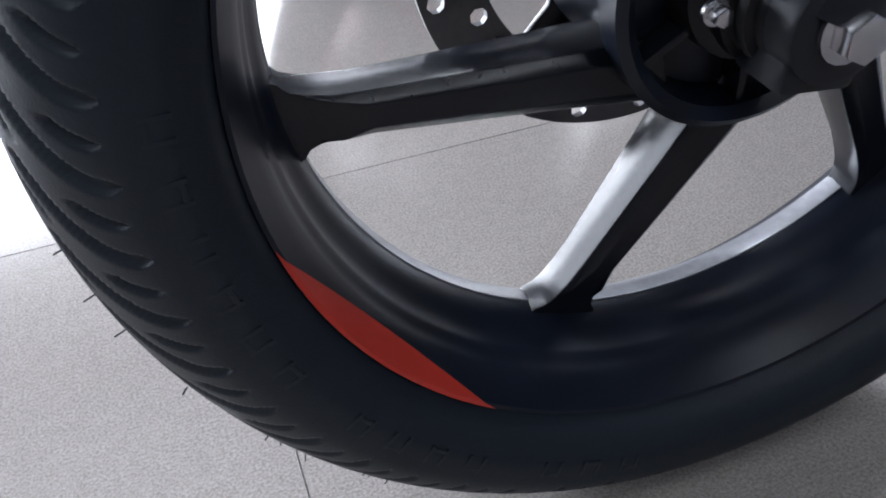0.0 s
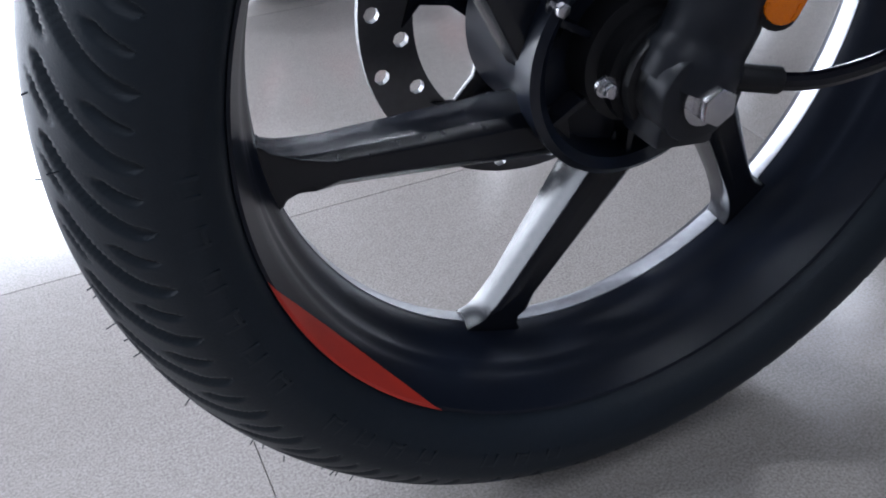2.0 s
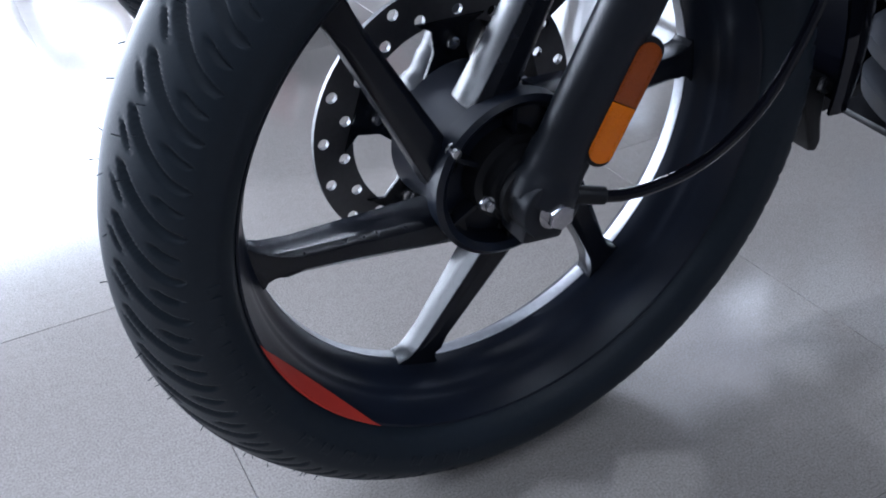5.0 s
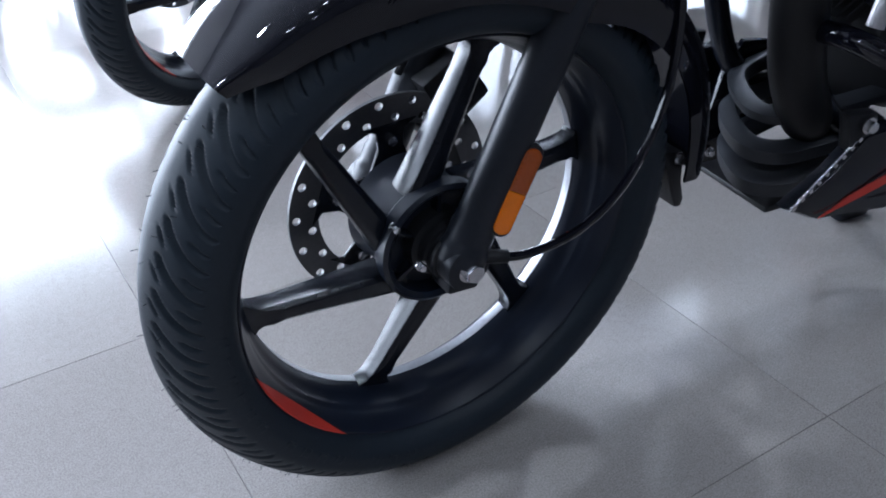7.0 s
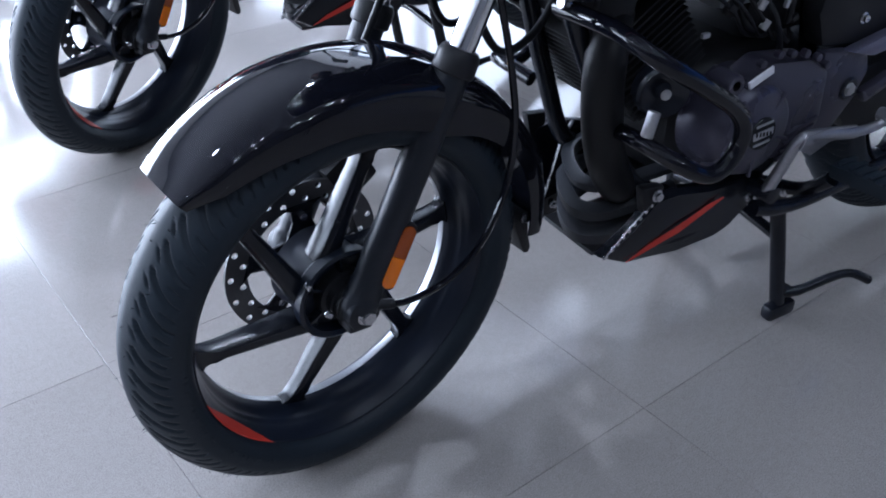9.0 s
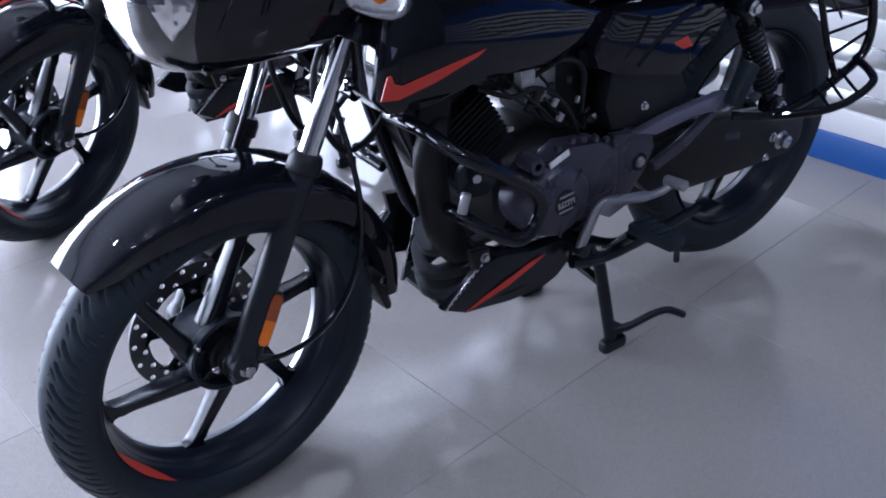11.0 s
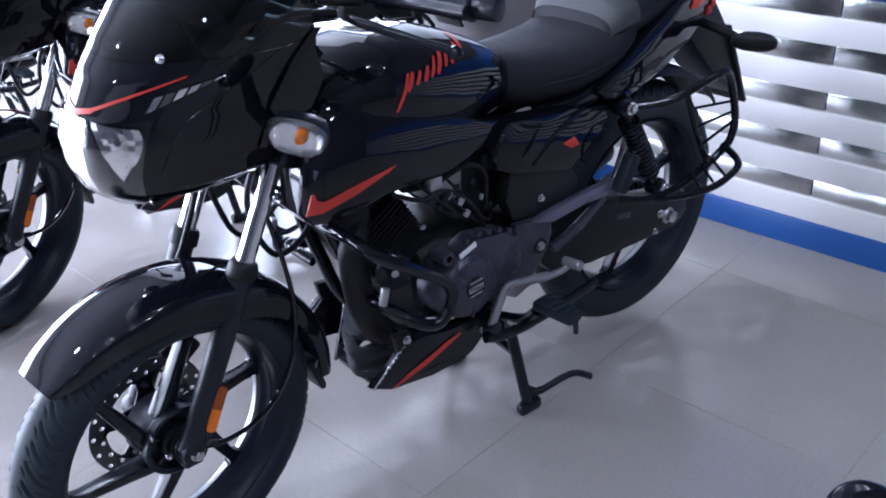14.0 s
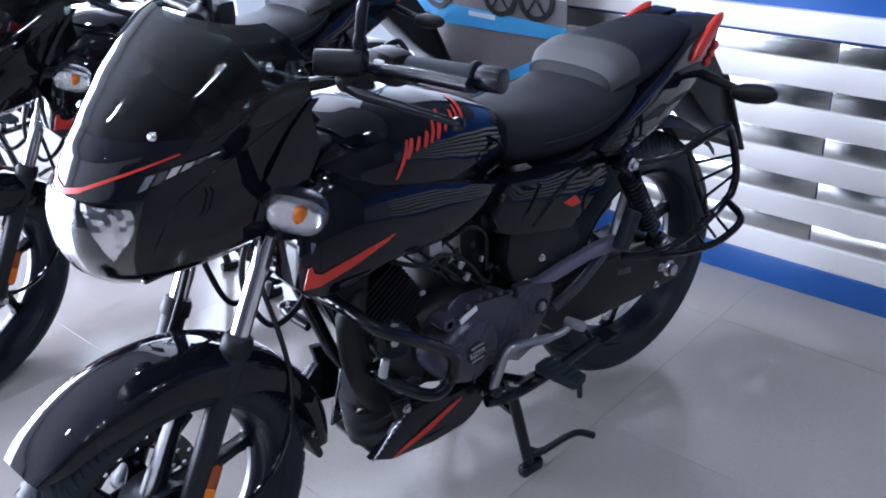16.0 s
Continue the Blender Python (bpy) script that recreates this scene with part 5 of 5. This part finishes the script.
def tile_material():
    m = material("floor_tile", (0.325, 0.300, 0.283), 0.2, vary=0.13, scale=22, grain=0.04, spec=0.5)
    nt = m.node_tree
    n, link = nt.nodes, nt.links.new
    p = n["Principled BSDF"]
    old = p.inputs["Base Color"].links[0].from_socket
    tc = n.new("ShaderNodeTexCoord")
    sp = n.new("ShaderNodeTexNoise")
    sp.inputs["Scale"].default_value, sp.inputs["Detail"].default_value, sp.inputs["Roughness"].default_value = 520, 4, 0.8
    link(tc.outputs["Object"], sp.inputs["Vector"])
    ramp = n.new("ShaderNodeValToRGB")
    ramp.color_ramp.elements[0].position, ramp.color_ramp.elements[0].color = 0.38, (0.66, 0.65, 0.64, 1)
    ramp.color_ramp.elements[1].position, ramp.color_ramp.elements[1].color = 0.62, (1.22, 1.22, 1.22, 1)
    link(sp.outputs["Fac"], ramp.inputs[0])
    info = n.new("ShaderNodeObjectInfo")
    tone = n.new("ShaderNodeMapRange")
    tone.inputs["To Min"].default_value, tone.inputs["To Max"].default_value = 0.95, 1.05
    link(info.outputs["Random"], tone.inputs["Value"])
    mul = n.new("ShaderNodeMix")
    mul.data_type, mul.blend_type = "RGBA", "MULTIPLY"
    mul.inputs[0].default_value = 1.0
    link(old, mul.inputs[6])
    link(ramp.outputs[0], mul.inputs[7])
    mul2 = n.new("ShaderNodeMix")
    mul2.data_type, mul2.blend_type = "RGBA", "MULTIPLY"
    mul2.inputs[0].default_value = 1.0
    link(mul.outputs[2], mul2.inputs[6])
    link(tone.outputs[0], mul2.inputs[7])
    link(mul2.outputs[2], p.inputs["Base Color"])
    # wiped smears in the polish
    sm = n.new("ShaderNodeTexNoise")
    sm.inputs["Scale"].default_value, sm.inputs["Detail"].default_value = 2.2, 6
    link(tc.outputs["Object"], sm.inputs["Vector"])
    rr = n.new("ShaderNodeMapRange")
    rr.inputs["From Min"].default_value, rr.inputs["From Max"].default_value = 0.3, 0.7
    rr.inputs["To Min"].default_value, rr.inputs["To Max"].default_value = 0.08, 0.19
    link(sm.outputs["Fac"], rr.inputs["Value"])
    link(rr.outputs[0], p.inputs["Roughness"])
    return m


TILE = tile_material()
GROUT = material("grout", (0.52, 0.47, 0.42), 0.8, vary=0.25)
CEILING_GREY = material("grey_ceiling_paint", (0.17, 0.17, 0.18), 0.7, vary=0.06)
WALL_GREY = material("dark_grey_wall_paint", (0.035, 0.035, 0.042), 0.6, vary=0.06)
WHITE = material("white_paint", (0.78, 0.78, 0.79), 0.45, vary=0.04)
WHITE_TILE = material("white_glazed_tile", (0.81, 0.79, 0.77), 0.25, vary=0.04)
BLUE = material("blue_paint", (0.016, 0.085, 0.31), 0.4, vary=0.08)
MIRROR = material("mirror_strip", (0.84, 0.85, 0.83), 0.2, metal=1.0, vary=0.1, scale=20)
FRAME_METAL = material("window_frame", (0.5, 0.5, 0.52), 0.35, metal=0.8)


def structure(name, bm, mat, label="", parent=None):
    ob = mesh_ob(name, bm, mat)
    if parent:
        ob.parent = parent
    else:
        ob.matrix_world = ROOM
        tagged(ob, label, kind="structure")
    return ob


U0, U1, V0, V1, CEIL = -4.5, 1.89, -4.0, 4.2, 3.0
VE = 1.22
floor = structure("floor", box(((U0 + U1) / 2, (V0 + V1) / 2, -0.058), (U1 - U0 + 0.4, V1 - V0 + 0.4, 0.1), 0), GROUT, "polished grey speckled stone tiles with thin joints")
structure("ceiling", box(((U0 + U1) / 2, (V0 + V1) / 2, CEIL + 0.05), (U1 - U0 + 0.4, V1 - V0 + 0.4, 0.1), 0), CEILING_GREY, "plain grey ceiling")
structure("wall_south", box(((U0 + U1) / 2, V0 - 0.1, CEIL / 2), (U1 - U0 + 0.6, 0.2, CEIL), 0), WALL_GREY, "plain grey wall")
ww = structure("wall_west", box((U0 - 0.1, (V0 + V1) / 2, 2.55), (0.2, V1 - V0, 0.9), 0), WHITE, "glazed shop front wall")
structure("sill", box((U0 - 0.1, (V0 + V1) / 2, 0.05), (0.2, V1 - V0, 0.1), 0), WHITE, parent=ww)
structure("pier", box((U0 - 0.1, (V0 + 1.55) / 2, 1.1), (0.2, 1.55 - V0, 2.0), 0), WALL_GREY, parent=ww)
for k in range(4):
    structure("mullion", box((U0 - 0.1, 1.6 + 2.5 * k / 3, 1.1), (0.09, 0.07, 2.0), 0.004), FRAME_METAL, parent=ww)
wall_east = structure("wall_east", box((U1 + 0.11, (V0 + VE) / 2, 0.6), (0.2, VE - V0, 1.2), 0), BLUE, "blue wall with white and mirror strips below")
structure("wall_east_upper", box((U1 + 0.11, (V0 + VE) / 2, 2.1), (0.2, VE - V0, 1.8), 0), WALL_GREY, "plain grey wall above the blue band")
# window wall: a sill, a head and posts round the glass
wn = structure("wall_north", box(((U0 + U1) / 2, V1 + 0.1, 2.55), (U1 - U0, 0.2, 0.9), 0), WHITE, "shop window wall")
structure("sill", box(((U0 + U1) / 2, V1 + 0.1, 0.05), (U1 - U0, 0.2, 0.1), 0), WHITE, parent=wn)
structure("pier", box((1.45, V1 + 0.1, 1.1), (0.86, 0.2, 2.0), 0), WALL_GREY, parent=wn)
for k in range(4):
    structure("mullion", box((U0 + 0.06 + 5.4 * k / 3, V1 + 0.1, 1.1), (0.07, 0.09, 2.0), 0.004), FRAME_METAL, parent=wn)
east_glass = structure("wall_east_glazed", box((U1 + 0.1, (VE + V1) / 2, 2.55), (0.2, V1 - VE, 0.9), 0), WHITE, "glazed end of the shop")
structure("sill", box((U1 + 0.1, (VE + V1) / 2, 0.05), (0.2, V1 - VE, 0.1), 0), WHITE, parent=east_glass)
for k in range(3):
    structure("mullion", box((U1 + 0.1, VE + 0.5 + (V1 - VE - 0.5) * (k + 1) / 3 - 0.04, 1.1), (0.09, 0.07, 2.0), 0.004), FRAME_METAL, parent=east_glass)
structure("pavement", box((12, 12, -0.17), (60, 60, 0.1), 0), material("outside_paving", (0.4, 0.39, 0.37), 0.8), "pale paving outside the shop window")

# skirting and strips on the end wall
skirt = structure("baseboard", box((U1 - 0.006, (V0 + VE) / 2, 0.0425), (0.03, VE - V0 - 0.02, 0.085), 0.003), BLUE, "blue painted skirting")
pitch, low = 0.1285, 0.1545
seams = [-0.355 + 1.22 * k for k in range(-2, 2)] + [VE - 0.01]
for k in range(5):
    z = low + pitch * k
    structure("white_strip", box((U1 - 0.002, (V0 + VE) / 2, z - 0.0345), (0.024, VE - V0 - 0.02, 0.0705), 0.002), WHITE_TILE, parent=wall_east)
    for a, b in zip(seams, seams[1:]):
        structure("mirror_strip", box((U1 + 0.002, (a + b) / 2, z + 0.029), (0.018, b - a - 0.004, 0.0555), 0.0015), MIRROR, parent=wall_east)
structure("white_strip", box((U1 - 0.004, (V0 + VE) / 2, low + 5 * pitch - 0.03), (0.03, VE - V0 - 0.02, 0.063), 0.002), WHITE_TILE, parent=wall_east)

# ceiling lights
for u, v in LIGHT_PLACES:
    lamp = new("ceiling_light")
    lamp.matrix_world = Matrix.Translation(room(u, v, CEIL)) @ ROOM
    tagged(lamp, "slim white ceiling light with a bright diffuser", "ceiling light", "ceiling lights")
    part("frame", box((0, 0, -0.02), (0.2, 0.1, 0.04), 0.004), WHITE, lamp)
    part("diffuser", box((0, 0, -0.042), (0.16, 0.06, 0.012), 0.003), glowing("diffuser", (0.95, 0.97, 1.0), 6.0), lamp)

for u, v in SPOT_PLACES:
    spot = new("ceiling_spot")
    spot.matrix_world = Matrix.Translation(room(u, v, CEIL)) @ ROOM
    tagged(spot, "small round white recessed ceiling spot, lit", "ceiling light", "ceiling spots")
    part("ring", move(lathe([(0.045, 0.0), (0.062, 0.0), (0.064, 0.006), (0.058, 0.012), (0.045, 0.01)], 24, True), Matrix.Rotation(radians(-90), 4, "X")), WHITE, spot)
    part("diffuser", rod((0, 0, -0.002), (0, 0, -0.008), 0.046, 24), glowing("spot_glow", (0.95, 0.97, 1.0), 6.0), spot)

# a printed banner beside the wall
banner = new("roll_up_banner")
banner.matrix_world = Matrix.Translation(room(1.74, 0.715, 0)) @ ROOM
tagged(banner, "printed roll-up banner in grey and light blue on a metal base", "banner")
SHEET = material("banner_grey", (0.12, 0.11, 0.115), 0.35, vary=0.25, scale=20)
CYAN = material("banner_blue", (0.1, 0.42, 0.75), 0.35, vary=0.05)
PALE = material("banner_pale", (0.45, 0.47, 0.5), 0.35, vary=0.2)
part("sheet", box((0, 0, 0.9), (0.004, 0.64, 1.7), 0.001), SHEET, banner)
part("base", box((0, 0, 0.03), (0.2, 0.66, 0.06), 0.012), FRAME_METAL, banner)
part("top_rail", rod((0, -0.33, 1.75), (0, 0.33, 1.75), 0.012), FRAME_METAL, banner)
part("printed_sky", box((-0.0035, 0, 1.26), (0.002, 0.636, 0.96), 0), PALE, banner)
def printed(pts, mat, name="printed_shape", d=-0.0055):
    bm = bmesh.new()
    bm.faces.new([bm.verts.new((d, y, z)) for y, z in pts])
    bmesh.ops.solidify(bm, geom=bm.faces[:], thickness=0.0008)
    part(name, bm, mat, banner)
printed([(-0.318, 0.66), (-0.318, 0.70), (0.318, 0.735), (0.318, 0.66)], CYAN)
printed([(-0.318, 0.60), (-0.318, 0.63), (-0.2, 0.585), (0.05, 0.46), (0.05, 0.43), (-0.2, 0.55)], CYAN)
for y in (0.19, -0.07, -0.21):
    ring = lathe([(0.052, -0.001), (0.068, -0.001), (0.068, 0.001), (0.052, 0.001)], 32, True)
    part("printed_wheel", move(ring, Matrix.Translation((-0.0075, y, 0.775)) @ Matrix.Rotation(radians(90), 4, "Z")), PLASTIC, banner)
    for k in range(5):
        part("printed_spoke", move(box((0, 0, 0.03), (0.001, 0.008, 0.05), 0), Matrix.Translation((-0.0072, y, 0.775)) @ Matrix.Rotation(radians(72 * k), 4, "X")), PLASTIC, banner)
printed([(0.17, 0.79), (0.13, 0.83), (-0.05, 0.83), (-0.08, 0.79), (0.0, 0.76), (0.12, 0.76)], EXHAUST, d=-0.0065)
printed([(0.15, 0.835), (0.0, 0.90), (-0.09, 0.85), (-0.02, 0.835)], RED, d=-0.0065)
printed([(0.06, 0.697), (0.06, 0.712), (-0.05, 0.708), (-0.05, 0.693)], LABEL_WHITE, d=-0.0065)

# the neighbour's guard bar at the edge of the view
side_guard = new("guard_bar_hoop")
tagged(side_guard, "black tubular guard hoop standing on the tiled floor", "guard bar")
part("hoop", tube([(0.56, -1.2, 0.0), (0.56, -1.2, 0.4), (0.53, -1.18, 0.53), (0.46, -1.12, 0.588), (0.381, -1.059, 0.605), (0.362, -1.03, 0.623), (0.345, -1.015, 0.628), (0.327, -1.008, 0.619), (0.318, -1.013, 0.601), (0.322, -1.034, 0.576), (0.354, -1.073, 0.555), (0.43, -1.15, 0.52), (0.5, -1.22, 0.42), (0.51, -1.23, 0.0)], 0.0118, 18), GLOSS, side_guard)
part("clamp", rod((0.322, -0.998, 0.572), (0.332, -0.99, 0.555), 0.006, 14, 0.002), CAST, side_guard)
part("clamp", rod((0.317, -1.004, 0.590), (0.327, -0.996, 0.581), 0.0035, 10, 0.001), ZINC, side_guard)

# motorcycles
bike, add = motorcycle(10.7)
motorcycle_body(bike, add)
second, add = motorcycle(31)
motorcycle_body(second, add)
second.matrix_world = Matrix.Translation((0.0, 1.07, 0)) @ Matrix.Rotation(radians(1), 4, "Z")
third = copy_thing(bike, Matrix.Translation((-0.25, 2.5, 0)) @ Matrix.Rotation(radians(1), 4, "Z"))

# the third one is painted red
RED_GLOSS = material("gloss_red_paint", (0.4, 0.012, 0.015), 0.08, coat=0.6, vary=0.08, grain=0.02)
tagged(third, "gloss red commuter motorcycle on its centre stand behind the black ones", "motorcycle", "motorcycles on show")
for ob in third.children_recursive:
    if ob.type == "MESH" and ob.name.split(".")[0] in ("fuel_tank", "tank_shroud", "tail_panel", "tail_fairing", "headlamp_cowl", "side_panel", "front_mudguard"):
        ob.material_slots[0].link = "OBJECT"
        ob.material_slots[0].material = RED_GLOSS
        if "label" in ob:
            ob["label"] = ob["label"].replace("gloss black", "gloss red")

# floor tiles
size, gap = 0.6, 0.0007
tile_bm = bmesh.new()
bmesh.ops.create_cube(tile_bm, size=1, matrix=Matrix.Translation((0, 0, -0.004)) @ Matrix.Diagonal((size - gap, size - gap, 0.008, 1)))
rounded(tile_bm, 0.0003, 1)
tile_mesh = bpy.data.meshes.new("tile")
tile_bm.to_mesh(tile_mesh)
tile_bm.free()
tile_mesh.materials.append(TILE)
u0, v0 = -0.207, 0.358
for i in range(-8, 4):
    for j in range(-8, 10):
        u, v = u0 + size * (i + 0.5), v0 + size * (j + 0.5)
        if U0 < u - size / 2 and u + size / 2 < U1 + 0.35 and V0 - 0.3 < v < V1 + 0.3:
            t = new("tile", tile_mesh)
            t.parent = floor
            t.location = (u, v, 0)
